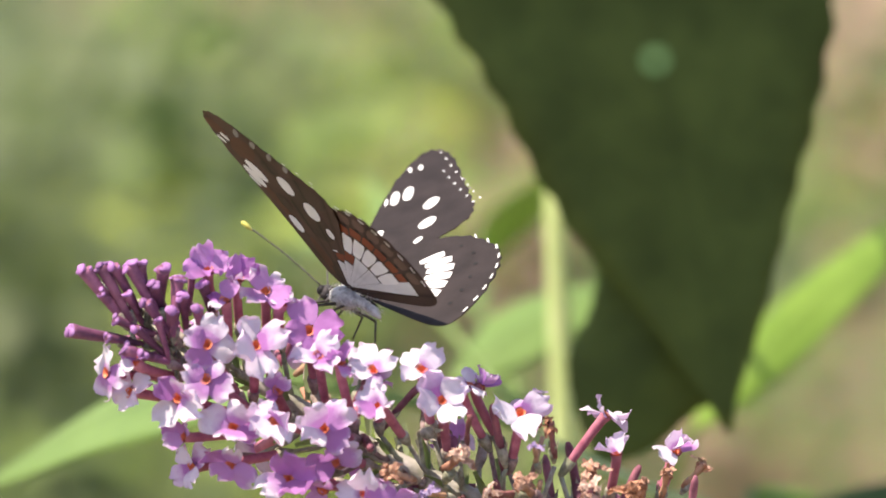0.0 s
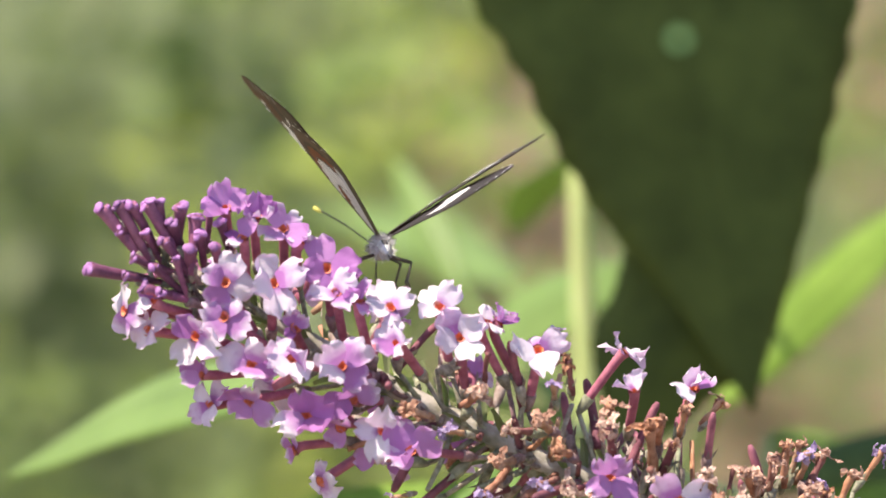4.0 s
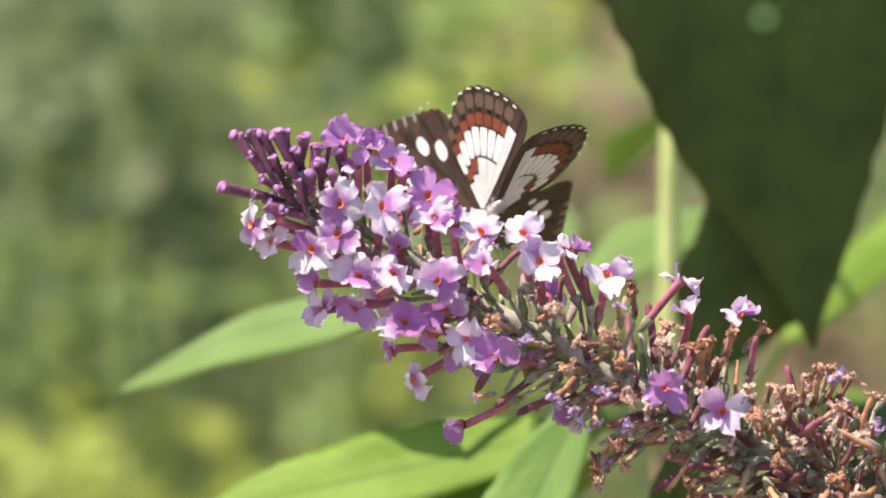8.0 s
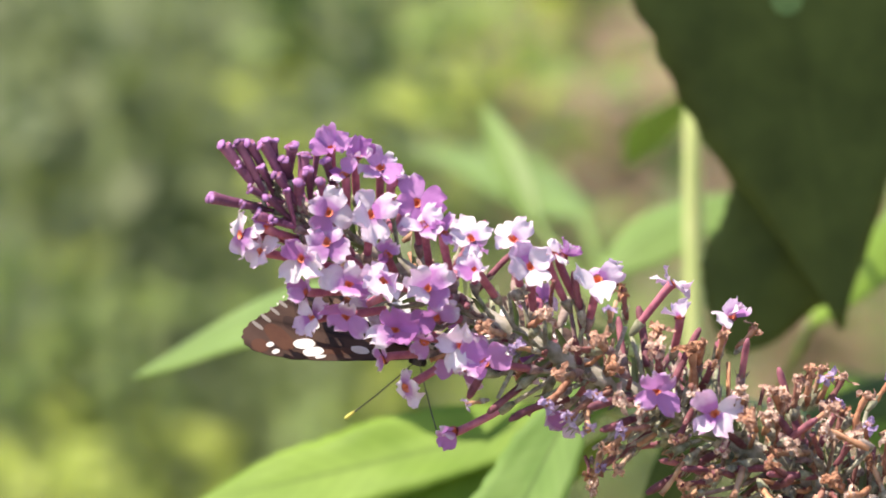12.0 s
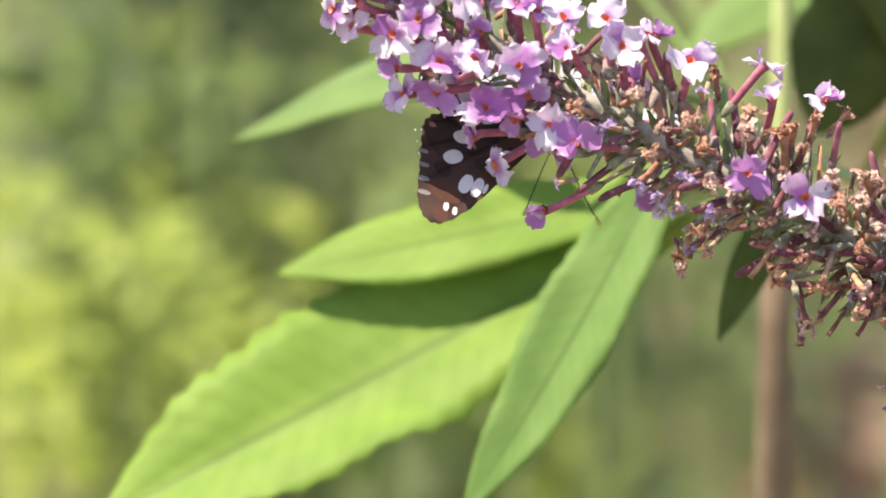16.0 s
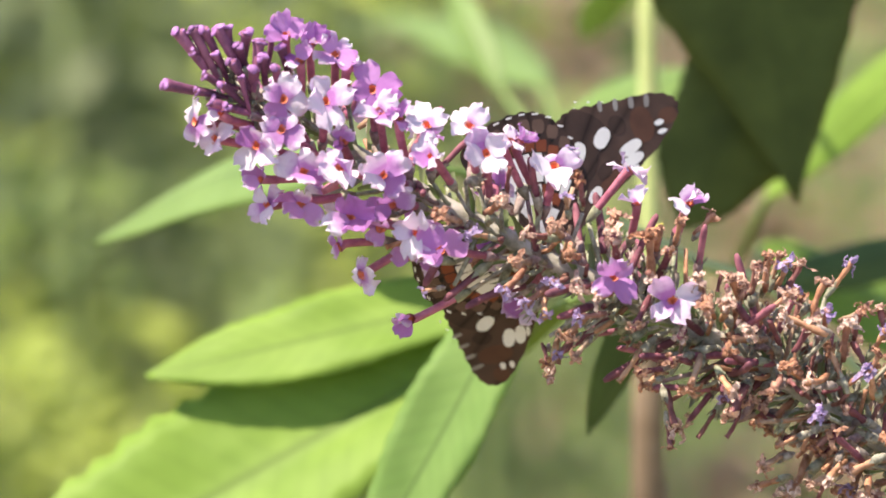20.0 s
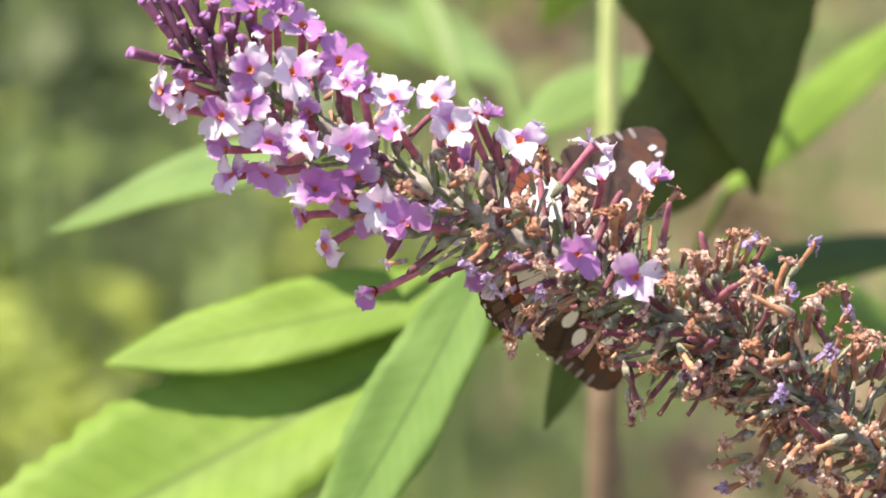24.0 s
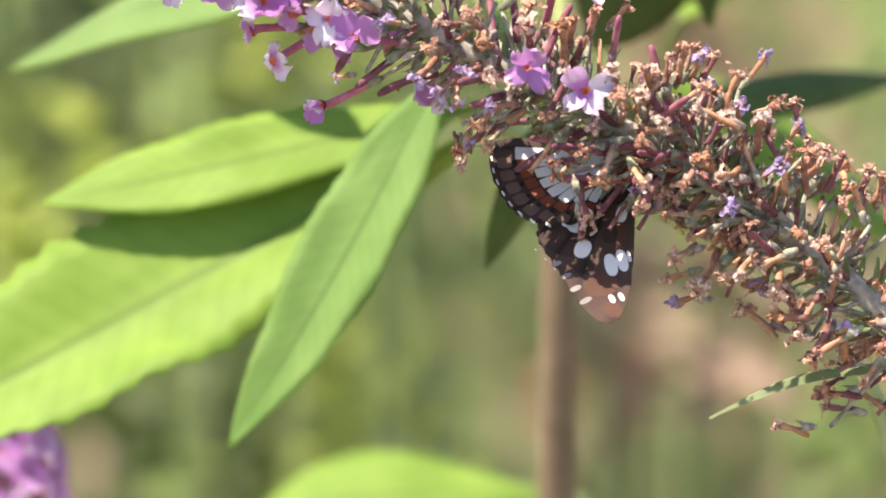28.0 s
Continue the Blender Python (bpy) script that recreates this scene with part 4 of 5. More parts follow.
def dry_cap_mesh(seed, material):
    """The crumpled remains of the lobes: creased, curling strips."""
    rng = random.Random(seed)
    bm = bmesh.new()
    for k in range(8):
        a = k * 0.785 + rng.uniform(-0.5, 0.5)
        d = Vector((math.cos(a), math.sin(a), 0))
        w = Vector((-math.sin(a), math.cos(a), 0))
        lean, l = rng.uniform(-0.7, 1.2), rng.uniform(2.0, 3.6)
        bend = rng.choice((-1, 1)) * rng.uniform(0.2, 0.8)
        p = d * 0.3 + Vector((0, 0, rng.uniform(-0.3, 0.5)))
        rows = []
        for i in range(7):
            s = i / 6
            ww = rng.uniform(0.35, 0.85) * math.sin(math.pi * (0.2 + 0.7 * s))
            n = (Vector((0, 0, 1)) * math.cos(lean) - d * math.sin(lean))
            rows.append([bm.verts.new((p + w * ww * q + n * rng.uniform(-0.28, 0.28)) * 0.001) for q in (-1, -0.3, 0.3, 1)])
            p = p + (d * math.cos(lean) + Vector((0, 0, 1)) * math.sin(lean)) * (l / 6)
            lean += bend + rng.uniform(-0.4, 0.4)
        for r0, r1 in zip(rows, rows[1:]):
            for j in range(3):
                bm.faces.new((r0[j], r0[j + 1], r1[j + 1], r1[j]))
    return mesh_of(bm, "withered_cap", material, False)


DRY_CAPS = [dry_cap_mesh(k, DRY_CAP) for k in range(10)]
FADED_CAPS = [dry_cap_mesh(k + 20, FADED_CAP) for k in range(3)]
DRY_TUBES = [mesh_of(lathe([(-6.6, 0.4), (-5.0, 0.62), (-3.2, 0.42), (-1.4, 0.6), (0, 0.5), (0.5, 0.7)], 7, b), "dry_tube", DRY_TUBE) for b in (0.02, -0.03, 0.045, -0.012)]


def toothed_calyx():
    """A small dry cup with pointed teeth."""
    bm = lathe([(-8.0, 0.3), (-7.2, 0.55), (-6.0, 0.74), (-5.0, 0.70)], 7)
    for k in range(4):
        a = k * math.pi / 2
        d, w = Vector((math.cos(a), math.sin(a), 0)), Vector((-math.sin(a), math.cos(a), 0))
        v = [bm.verts.new(q * 0.001) for q in (d * 0.7 + w * 0.4 + Vector((0, 0, -5.0)), d * 0.7 - w * 0.4 + Vector((0, 0, -5.0)), d * (1.0 + 0.3 * (k % 2)) + Vector((0, 0, -3.6)))]
        bm.faces.new(v)
    return mesh_of(bm, "calyx", CALYX)


CALYX_DRY = toothed_calyx()


def withered(p, way, size=1.0, faded=False, i=None):
    m = frame_of(p, way, (1, 0, 0.2), RNG.uniform(0, 6.28)) @ Matrix.Diagonal((size, size, size * RNG.uniform(0.7, 1.05), 1))
    tube = part("withered_floret", RNG.choice(DRY_TUBES), None, SPIKE, "", m)
    part("withered_cap", RNG.choice(FADED_CAPS if faded else DRY_CAPS), None, tube, "faded lilac shrivelled lobes" if faded else "", Matrix.Scale(RNG.uniform(0.62, 0.98), 4))
    part("calyx", CALYX_DRY, None, tube)
    if i is not None:
        branchlet(AXIS[min(i + 2, 120)], p - way * 0.0080 * size, RNG.random() < 0.6)


def dry(x, y, bx, by, size=1.0, faded=False):
    p, way, i = place(x, y, bx, by, 0.0075)
    withered(p, way, size, faded, i)


def withered_florets():
    d = dry
    d(975, 546, -20, 40, 1.05); d(870, 566, 50, 25, 0.9); d(1018, 606, 60, 10, 0.95); d(1066, 594, 40, 30, 0.95); d(1003, 655, 40, -5, 1.0)
    d(1096, 640, 30, 20, 1.0); d(1178, 578, 5, 60, 1.0); d(1172, 610, 10, 55, 1.0); d(1235, 612, 5, 50, 1.2); d(1252, 606, -5, 55, 1.0)
    d(1292, 590, -10, 60, 0.8); d(1352, 580, -50, 60, 0.8); d(1425, 672, -10, 70, 1.1); d(1447, 655, -12, 75, 1.0); d(1505, 668, -35, 75, 0.95)
    d(1380, 690, 10, 60, 0.95); d(1330, 735, 15, 30, 0.95); d(1366, 733, 10, 40, 1.0); d(1405, 780, 10, 30, 0.95); d(1320, 690, 15, 50, 0.9)
    d(1110, 700, 60, 0, 0.9); d(1145, 715, 50, 5, 0.85); d(1240, 690, 10, 30, 0.7); d(1205, 770, 40, -60, 0.9); d(1085, 785, 70, -50, 0.9)
    d(926, 602, 60, 15, 0.75, True); d(978, 702, 50, -25, 0.95, True); d(1020, 728, 40, -45, 0.9, True); d(1066, 690, 45, -5, 0.8, True); d(1050, 748, 2, -60, 0.85, True)
    d(840, 702, 85, -14, 0.6, True); d(1118, 508, 5, 75, 0.8); d(1100, 460, 10, 80, 0.7, True); d(1092, 540, 10, 70, 0.7, True); d(1478, 668, -12, 75, 0.9, True)
    d(1110, 750, 70, 0, 0.8, True); d(1075, 818, 65, -60, 0.7, True); d(1592, 672, -62, 78, 0.75, True); d(1646, 790, -35, 60, 0.85, True); d(1545, 752, -20, 70, 0.9, True)
    d(1215, 850, 75, -12, 0.8); d(1270, 830, 50, -10, 0.9); d(1218, 875, 70, -25, 0.7); d(1300, 880, 30, -60, 1.0); d(1372, 925, 45, -60, 0.95)
    d(1058, 855, 25, -85, 0.85); d(1104, 820, 45, -50, 0.75); d(1053, 831, 12, -70, 0.6)
    d(1278, 950, -22, -75, 1.0); d(1270, 985, -8, -80, 0.8); d(1365, 815, 40, 20, 0.9); d(1430, 1018, 72, -25, 0.9); d(1422, 1058, 75, -20, 0.9)
    d(1472, 1072, 60, -55, 1.15); d(1434, 1100, 85, -8, 0.95, True); d(1540, 1045, 30, -50, 0.9); d(1606, 1086, 10, -60, 1.0); d(1610, 1120, 85, 12, 0.95)
    d(1644, 1155, 20, -60, 0.9); d(1670, 1192, 40, -60, 1.3); d(1690, 1262, 80, -10, 1.0); d(1700, 1284, 85, 15, 0.95); d(1614, 1317, 98, 4, 0.95)
    d(1604, 757, -30, 70, 0.9); d(1659, 836, -20, 70, 1.1); d(1692, 838, -30, 75, 1.1); d(1722, 842, -20, 75, 1.0); d(1770, 872, -30, 80, 1.0); d(1800, 880, -20, 80, 1.0)


withered_florets()


def withered_tail():
    """The spent lower half, florets crowded all round the stalk."""
    rng = random.Random(23)
    for k in range(118):
        s = 0.46 + 0.31 * (k / 118) + rng.uniform(-0.006, 0.006)
        c, d = axis_point(s)
        a = k * 2.39996 + rng.uniform(-0.4, 0.4)
        u = d.orthogonal().normalized()
        v = d.cross(u)
        out = (u * math.cos(a) + v * math.sin(a) - d * rng.uniform(-0.05, 0.75) + Vector((0, 0, 0.12))).normalized()
        r = rng.uniform(0.0080, 0.0165)
        p = c + out * r
        px, py = 784 + p.x / UNIT, 441 - p.z / UNIT
        if 1250 < px < 1480 and py > 890 + (px - 1300) * 0.73:   # a sparse stretch on the underside
            p = c + out * r * 0.5
        way = (out + Vector((rng.uniform(-0.8, 0.8), rng.uniform(-0.8, 0.8), rng.uniform(-0.7, 0.8)))).normalized()
        withered(p, way, rng.uniform(0.72, 1.08), rng.random() < 0.06, int(s * 120) - 1)


withered_tail()


def spent_cups():
    """Empty cups and short dry stubs crowded on the middle of the spike."""
    rng = random.Random(57)
    for k in range(150):
        s = 0.20 + 0.42 * k / 150 + rng.uniform(-0.004, 0.004)
        c, d = axis_point(s)
        a = k * 2.39996 + rng.uniform(-0.5, 0.5)
        u = d.orthogonal().normalized()
        v = d.cross(u)
        out = (u * math.cos(a) + v * math.sin(a) - d * rng.uniform(0.0, 0.8)).normalized()
        if s < 0.36 and k % 2:
            continue
        p = c + out * rng.uniform(0.0055, 0.0105)
        way = (out + Vector((rng.uniform(-0.5, 0.5), rng.uniform(-0.5, 0.5), rng.uniform(-0.5, 0.5)))).normalized()
        size = rng.uniform(0.8, 1.15)
        m = frame_of(p, way, (1, 0, 0.2), rng.uniform(0, 6.28)) @ Matrix.Scale(size, 4) @ Matrix.Translation((0, 0, 0.0045))
        cup = part("spent_cup", CALYX_DRY, None, SPIKE, "", m)
        if s < 0.50 and k % 5 < 4 and out.z > -0.55:
            tube = part("spent_tube", SPENT_TUBES[k % 4], None, cup, "", Matrix.Rotation(k * 2.1, 4, "Z") @ Matrix.Diagonal((1.0, 1.0, rng.uniform(0.85, 1.25), 1)))
            if k % 4 == 1:
                part("withered_cap", FADED_CAPS[k % 3] if k % 8 == 1 else DRY_CAPS[k % 10], None, tube, "", Matrix.Translation((0, 0, 0.0006)) @ Matrix.Scale(0.6, 4))
        elif k % 3 == 0:
            part("stub", rng.choice(DRY_TUBES), None, cup, "", Matrix.Diagonal((0.7, 0.7, 0.75, 1)) @ Matrix.Translation((0, 0, -0.0005)))
        branchlet(AXIS[min(int(s * 120) + 1, 120)], p - way * 0.0036 * size)


spent_cups()


def back_side():
    """Florets and spent ones on the far side of the spike."""
    rng = random.Random(41)
    for k in range(48):
        s = 0.10 + 0.36 * (k / 48) ** 0.8
        c, d = axis_point(s)
        a = rng.uniform(0.12, 0.88) * math.pi
        u = Vector((d.z, 0, -d.x)).normalized()
        out = (u * math.cos(a) + Vector((0, 1, 0)) * math.sin(a) - d * rng.uniform(0.0, 0.5)).normalized()
        if s < 0.32 and k % 3 == 1:
            m = frame_of(c + out * rng.uniform(0.0095, 0.0125), out, (1, 0, 0.2), rng.uniform(0, 1.5))
            tube = part("floret", TUBES[k % 3], None, SPIKE, "", m)
            for q in range(4):
                part("petal", PETALS[(3 * k + q) % 14], None, tube, "", Matrix.Rotation(q * math.pi / 2, 4, "Z") @ Matrix.Rotation(-0.3, 4, "Y"))
            part("throat", THROAT_MESH, None, tube, "orange throat")
            part("calyx", CALYX_MESH, None, tube)
        elif k % 3 == 0:
            withered(c + out * rng.uniform(0.008, 0.011), out, rng.uniform(0.7, 0.95), False, int(s * 120))
        else:
            p = c + out * rng.uniform(0.007, 0.0115)
            part("spent_cup", CALYX_DRY, None, SPIKE, "", frame_of(p, out, (1, 0, 0.2), rng.uniform(0, 6)) @ Matrix.Translation((0, 0, 0.004)))
            branchlet(AXIS[min(int(s * 120) + 1, 120)], p - out * 0.003)


back_side()


def bracts():
    """Small grey-green bracts and stalklets along the spike."""
    rng = random.Random(31)
    for k in range(150):
        s = 0.10 + 0.72 * k / 150
        c, d = axis_point(s)
        a = k * 2.39996
        u = d.orthogonal().normalized()
        v = d.cross(u)
        out = (u * math.cos(a) + v * math.sin(a) - d * 0.6).normalized()
        base = c + out * 0.0015
        tip = base + (out + Vector((0, 0, rng.uniform(-0.2, 0.4)))).normalized() * rng.uniform(0.004, 0.0068)
        ob = part("bract", blade(base, tip, 0.0014, u, (0.5, 0.5), 0.06, n=6), BRACT, SPIKE)
    part("bract", blade(at(1850, 1215, 0.003), at(1494, 1302, -0.004), 0.0030, (0, -0.5, 0.9), (0.4, 0.4), 0.10, n=20), BRACT, SPIKE, "long thin green bract")


bracts()
for dry_one in (True, False):
    tagged(part("branchlet_mass", BRANCHLETS[dry_one], DRY_TUBE if dry_one else CALYX, SPIKE), kind="stuff")


def far_spike():
    """Another spike, low and blurred."""
    ob = thing("flower_spike", "small purple flower spike behind the leaves", "flower")
    base = at(262, 1490, 0.16)
    tipp = at(276, 1238, 0.16)
    part("rachis", sweep(bmesh.new(), [foot(-0.05, 0.30), at(250, 2600, 0.14), base, tipp], [0.003, 0.002, 0.0016, 0.0008], 8), RACHIS, ob)
    rng = random.Random(7)
    for k in range(34):
        s = k / 33
        c = base.lerp(tipp, s)
        a = k * 2.4
        out = Vector((math.cos(a), math.sin(a), 0.25)).normalized()
        m = frame_of(c + out * (0.010 - 0.006 * s), out, (1, 0, 0), rng.uniform(0, 1.5))
        tube = part("floret", TUBES[k % 3], None, ob, "", m)
        for q in range(4):
            part("petal", DEEP_PETALS[(k + q) % 6], None, tube, "", Matrix.Rotation(q * math.pi / 2, 4, "Z"))


far_spike()


# ---- the butterfly ----
def smooth_outline(points, n, scallop=0.0, waves=0):
    """A closed smooth outline through a few corners."""
    pts = [Vector((*p, 0)) for p in points]
    k = len(pts)
    out = []
    for i in range(n):
        u = i / n * k
        a = int(u)
        t = u - a
        p0, p1, p2, p3 = (pts[(a + j - 1) % k] for j in range(4))
        out.append(0.5 * ((2 * p1) + (p2 - p0) * t + (2 * p0 - 5 * p1 + 4 * p2 - p3) * t * t + (3 * p1 - p0 - 3 * p2 + p3) * t ** 3))
    return out


FORE = ((1.0, 4.4), (8.0, 9.8), (16.6, 16.0), (22.8, 18.9), (25.3, 17.9), (25.2, 14.4), (22.9, 9.0), (21.0, 4.6), (19.2, 1.2), (16.0, -0.2), (9.0, 0.4), (1.0, 1.0))
HIND = ((1.0, 2.4), (6.0, 4.6), (12.5, 4.9), (17.3, 2.2), (20.0, -2.4), (20.4, -6.2), (18.7, -10.2), (14.6, -14.8), (10.2, -17.2), (7.4, -15.4), (4.0, -8.6), (1.2, -1.5))


HIND_SIZE = 0.88


def small(marks):
    return tuple(tuple(v * HIND_SIZE for v in m) for m in marks)


def plate(outline, z, mirror, camber=0.0, edge=0):
    """A thin wing sheet with a gentle camber and scalloped margin."""
    bm = bmesh.new()
    pts = smooth_outline(outline, 96)
    c = sum(pts, Vector()) / len(pts)
    rings = []
    for f in (1.0, 0.92, 0.8, 0.66, 0.5, 0.34, 0.18):
        ring = []
        for i, p in enumerate(pts):
            q = c + (p - c) * f
            if f == 1.0 and edge and p.x > 14:
                q += (p - c).normalized() * 0.16 * math.sin(i * math.pi / 2)
            ring.append(bm.verts.new((mirror * q.x * 0.001, q.y * 0.001, (z + camber * (1 - (abs(q.x - 11) / 14) ** 2) * 0.9) * 0.001)))
        rings.append(ring)
    n = len(pts)
    for r0, r1 in zip(rings, rings[1:]):
        for k in range(n):
            bm.faces.new((r0[k], r0[(k + 1) % n], r1[(k + 1) % n], r1[k]))
    mid = bm.verts.new((mirror * c.x * 0.001, c.y * 0.001, (z + camber * (1 - (abs(c.x - 11) / 14) ** 2) * 0.9) * 0.001))
    for k in range(n):
        bm.faces.new((rings[-1][k], rings[-1][(k + 1) % n], mid))
    return bm


def blots(spots, z, mirror, camber):
    """Flat markings: each spot is centre, half length, half width and turn in degrees."""
    bm = bmesh.new()
    for x, y, a, b, turn in spots:
        c, s = math.cos(radians(turn)), math.sin(radians(turn))

        def lift(px, py):
            return (z + camber * (1 - (abs(px - 11) / 14) ** 2) * 0.9) * 0.001

        ring = []
        for k in range(14):
            t = 2 * math.pi * k / 14
            e = 0.88
            u, v = a * math.copysign(abs(math.cos(t)) ** e, math.cos(t)), b * math.copysign(abs(math.sin(t)) ** e, math.sin(t))
            px, py = x + u * c - v * s, y + u * s + v * c
            ring.append(bm.verts.new((mirror * px * 0.001, py * 0.001, lift(px, py))))
        mid = bm.verts.new((mirror * x * 0.001, y * 0.001, lift(x, y)))
        for k in range(14):
            bm.faces.new((mid, ring[k], ring[(k + 1) % 14]))
    return bm


FORE_WHITE = ((8.8, 8.0, 1.4, 0.70, 30), (15.1, 13.1, 1.9, 0.70, 50), (16.7, 12.4, 1.9, 0.80, 48), (13.9, 13.4, 1.0, 0.26, 50), (17.0, 7.6, 1.6, 1.0, 20),
              (14.0, 4.2, 1.6, 1.05, 8), (11.0, 2.0, 0.9, 0.5, 10), (20.2, 17.0, 0.75, 0.32, 60), (21.3, 16.2, 0.75, 0.36, 60))
FORE_DOTS = tuple((23.2 - 0.55 * k + 0.02 * k * k - 0.8, 12.6 - 2.0 * k, 0.18, 0.16, 90) for k in range(6))
FORE_RED = ((4.6, 4.6, 3.2, 0.8, 30), (12.6, 10.9, 4.2, 0.75, 36), (20.4, 13.6, 1.9, 2.6, 60), (22.6, 17.4, 1.6, 1.2, 60))
FORE_DARK = ((17.4, 4.8, 2.6, 3.8, 12), (12.2, 4.6, 4.0, 2.6, 25), (12.6, 9.0, 1.6, 1.0, 30), (19.4, 9.6, 1.3, 1.5, 20))
FORE_GREY = ((23.9, 13.6, 0.45, 1.0, 75), (23.1, 11.2, 0.45, 0.9, 72), (22.2, 8.8, 0.4, 0.9, 70), (21.4, 6.4, 0.4, 0.8, 70))
EDGE_F = tuple((25.0 - 0.66 * k + 0.016 * k * k, 16.9 - 2.05 * k, 0.26, 0.11, 75) for k in range(8))
HINGE = (1.2, 1.2)


def hind_rim(angle):
    """How far the hindwing reaches from its hinge along an angle in degrees."""
    best = 0.0
    for p in smooth_outline(small(HIND), 160):
        a = math.degrees(math.atan2(p.y - HINGE[1], p.x - HINGE[0]))
        if abs(a - angle) < 3:
            best = max(best, math.hypot(p.x - HINGE[0], p.y - HINGE[1]))
    return best or 14.0


def cells(a0, a1, count, r0, r1, gap, z, mirror, camber, squeeze=0.45):
    """Wing cells between the veins: a list of small sheets, each from share r0 to r1 of the wing's reach."""
    out = []
    for k in range(count):
        lo, hi = a0 + (a1 - a0) * k / count, a0 + (a1 - a0) * (k + 1) / count
        mid = (lo + hi) / 2
        lo, hi = lo + gap * (mid - lo), hi - gap * (hi - mid)
        bm = bmesh.new()
        rows = []
        for i in range(6):
            f = r0 + (r1 - r0) * i / 5
            pinch = 1 - squeeze * abs(2 * i / 5 - 1) ** 3
            row = []
            for j in range(4):
                a = mid + (lo + (hi - lo) * j / 3 - mid) * pinch
                r = hind_rim(mid) * f
                x, y = HINGE[0] + r * math.cos(radians(a)), HINGE[1] + r * math.sin(radians(a))
                row.append(bm.verts.new((mirror * x * 0.001, y * 0.001, (z + camber * (1 - (abs(x - 11) / 14) ** 2) * 0.9) * 0.001)))
            rows.append(row)
        for q0, q1 in zip(rows, rows[1:]):
            for j in range(3):
                bm.faces.new((q0[j], q0[j + 1], q1[j + 1], q1[j]))
        out.append(bm)
    return out


def wing(parent, name, outline, mirror):
    ob = part(name, plate(outline, 0.05, mirror, 0.5, 1), WING_TOP, parent, "dark brown upper side with white spots")
    part("underside", plate(outline, -0.06, mirror, 0.5, 1), WING_BROWN if name == "forewing" else WING_UNDER, ob, "brown underside with white and rusty markings")
    return ob


def forewing(parent, mirror):
    ob = wing(parent, "forewing", FORE, mirror)
    for z in (0.12, -0.14):
        for spot in FORE_WHITE:
            part("white_spot", blots([(*spot[:2], spot[2] * (0.85 if z > 0 else 1.05), spot[3] * (0.85 if z > 0 else 1.15), spot[4])], z, mirror, 0.5), WING_WHITE, ob)
        for spot in EDGE_F if z > 0 else ():
            part("edge_fleck", blots([spot], z * 1.1, mirror, 0.5), WING_WHITE, ob)
    for spot in FORE_RED:
        part("red_patch", blots([spot], -0.095, mirror, 0.5), WING_RUST, ob)
    for spot in FORE_DARK:
        part("dark_patch", blots([spot], -0.11, mirror, 0.5), WING_UNDER, ob)
    for spot in FORE_GREY:
        part("grey_patch", blots([spot], -0.10, mirror, 0.5), WING_GREY, ob)
    for spot in FORE_DOTS:
        part("pale_dot", blots([spot], 0.12, mirror, 0.5), WING_PALE, ob)
    return ob


def hindwing(parent, mirror):
    ob = wing(parent, "hindwing", small(HIND), mirror)
    for bm in cells(-2, -62, 7, 0.46, 0.66, 0.10, 0.12, mirror, 0.5, 0.3):
        part("white_cell", bm, WING_WHITE, ob)
    for bm in cells(10, -57, 7, 0.45, 0.675, 0.06, -0.16, mirror, 0.5, 0.22):
        part("white_cell", bm, WING_WHITE, ob)
    for z in (0.13, -0.17):
        for bm in cells(2, -60, 9, 0.974, 0.988, 0.52, z, mirror, 0.5, 0.3):
            part("edge_fleck", bm, WING_WHITE, ob)
    for bm in cells(10, -22, 2, 0.03, 0.31, 0.03, -0.12, mirror, 0.5, 0.0):
        part("pale_base", bm, WING_PALE, ob)
    for bm in cells(-22, -55, 2, 0.03, 0.43, 0.03, -0.12, mirror, 0.5, 0.0):
        part("pale_base", bm, WING_PALE, ob)
    for bm in cells(-55, -65, 1, 0.03, 0.80, 0.0, -0.12, mirror, 0.5, 0.15):
        part("pale_fold", bm, WING_PALE, ob, "silvery white inner fold")
    for bm in cells(6, -22, 2, 0.33, 0.44, 0.04, -0.14, mirror, 0.5, 0.1):
        part("red_band", bm, WING_RED, ob)
    for bm in cells(10, -58, 8, 0.69, 0.785, 0.10, -0.10, mirror, 0.5, 0.15):
        part("rust_cell", bm, WING_RED, ob)
    for bm in cells(8, -58, 8, 0.83, 0.94, 0.16, -0.10, mirror, 0.5, 0.3):
        part("brown_cell", bm, WING_BUFF, ob)
    for bm in cells(8, -58, 8, 0.80, 0.83, 0.72, -0.17, mirror, 0.5):
        part("dark_dot", bm, WING_SPOT, ob)
    for bm in cells(0, -60, 6, 0.80, 0.83, 0.78, 0.12, mirror, 0.5):
        part("dark_dot", bm, WING_SPOT, ob)
    return ob


def ellipsoid(rx, ry, rz, c, seg=12, rough=0.0):
    bm = bmesh.new()
    bmesh.ops.create_uvsphere(bm, u_segments=seg, v_segments=seg // 2 + 2, radius=1.0)
    for v in bm.verts:
        p = Vector((v.co.x * rx, v.co.y * ry, v.co.z * rz))
        p *= 1 + rough * noise.noise(p * 2.3)
        v.co = (p + Vector(c)) * 0.001
    return bm


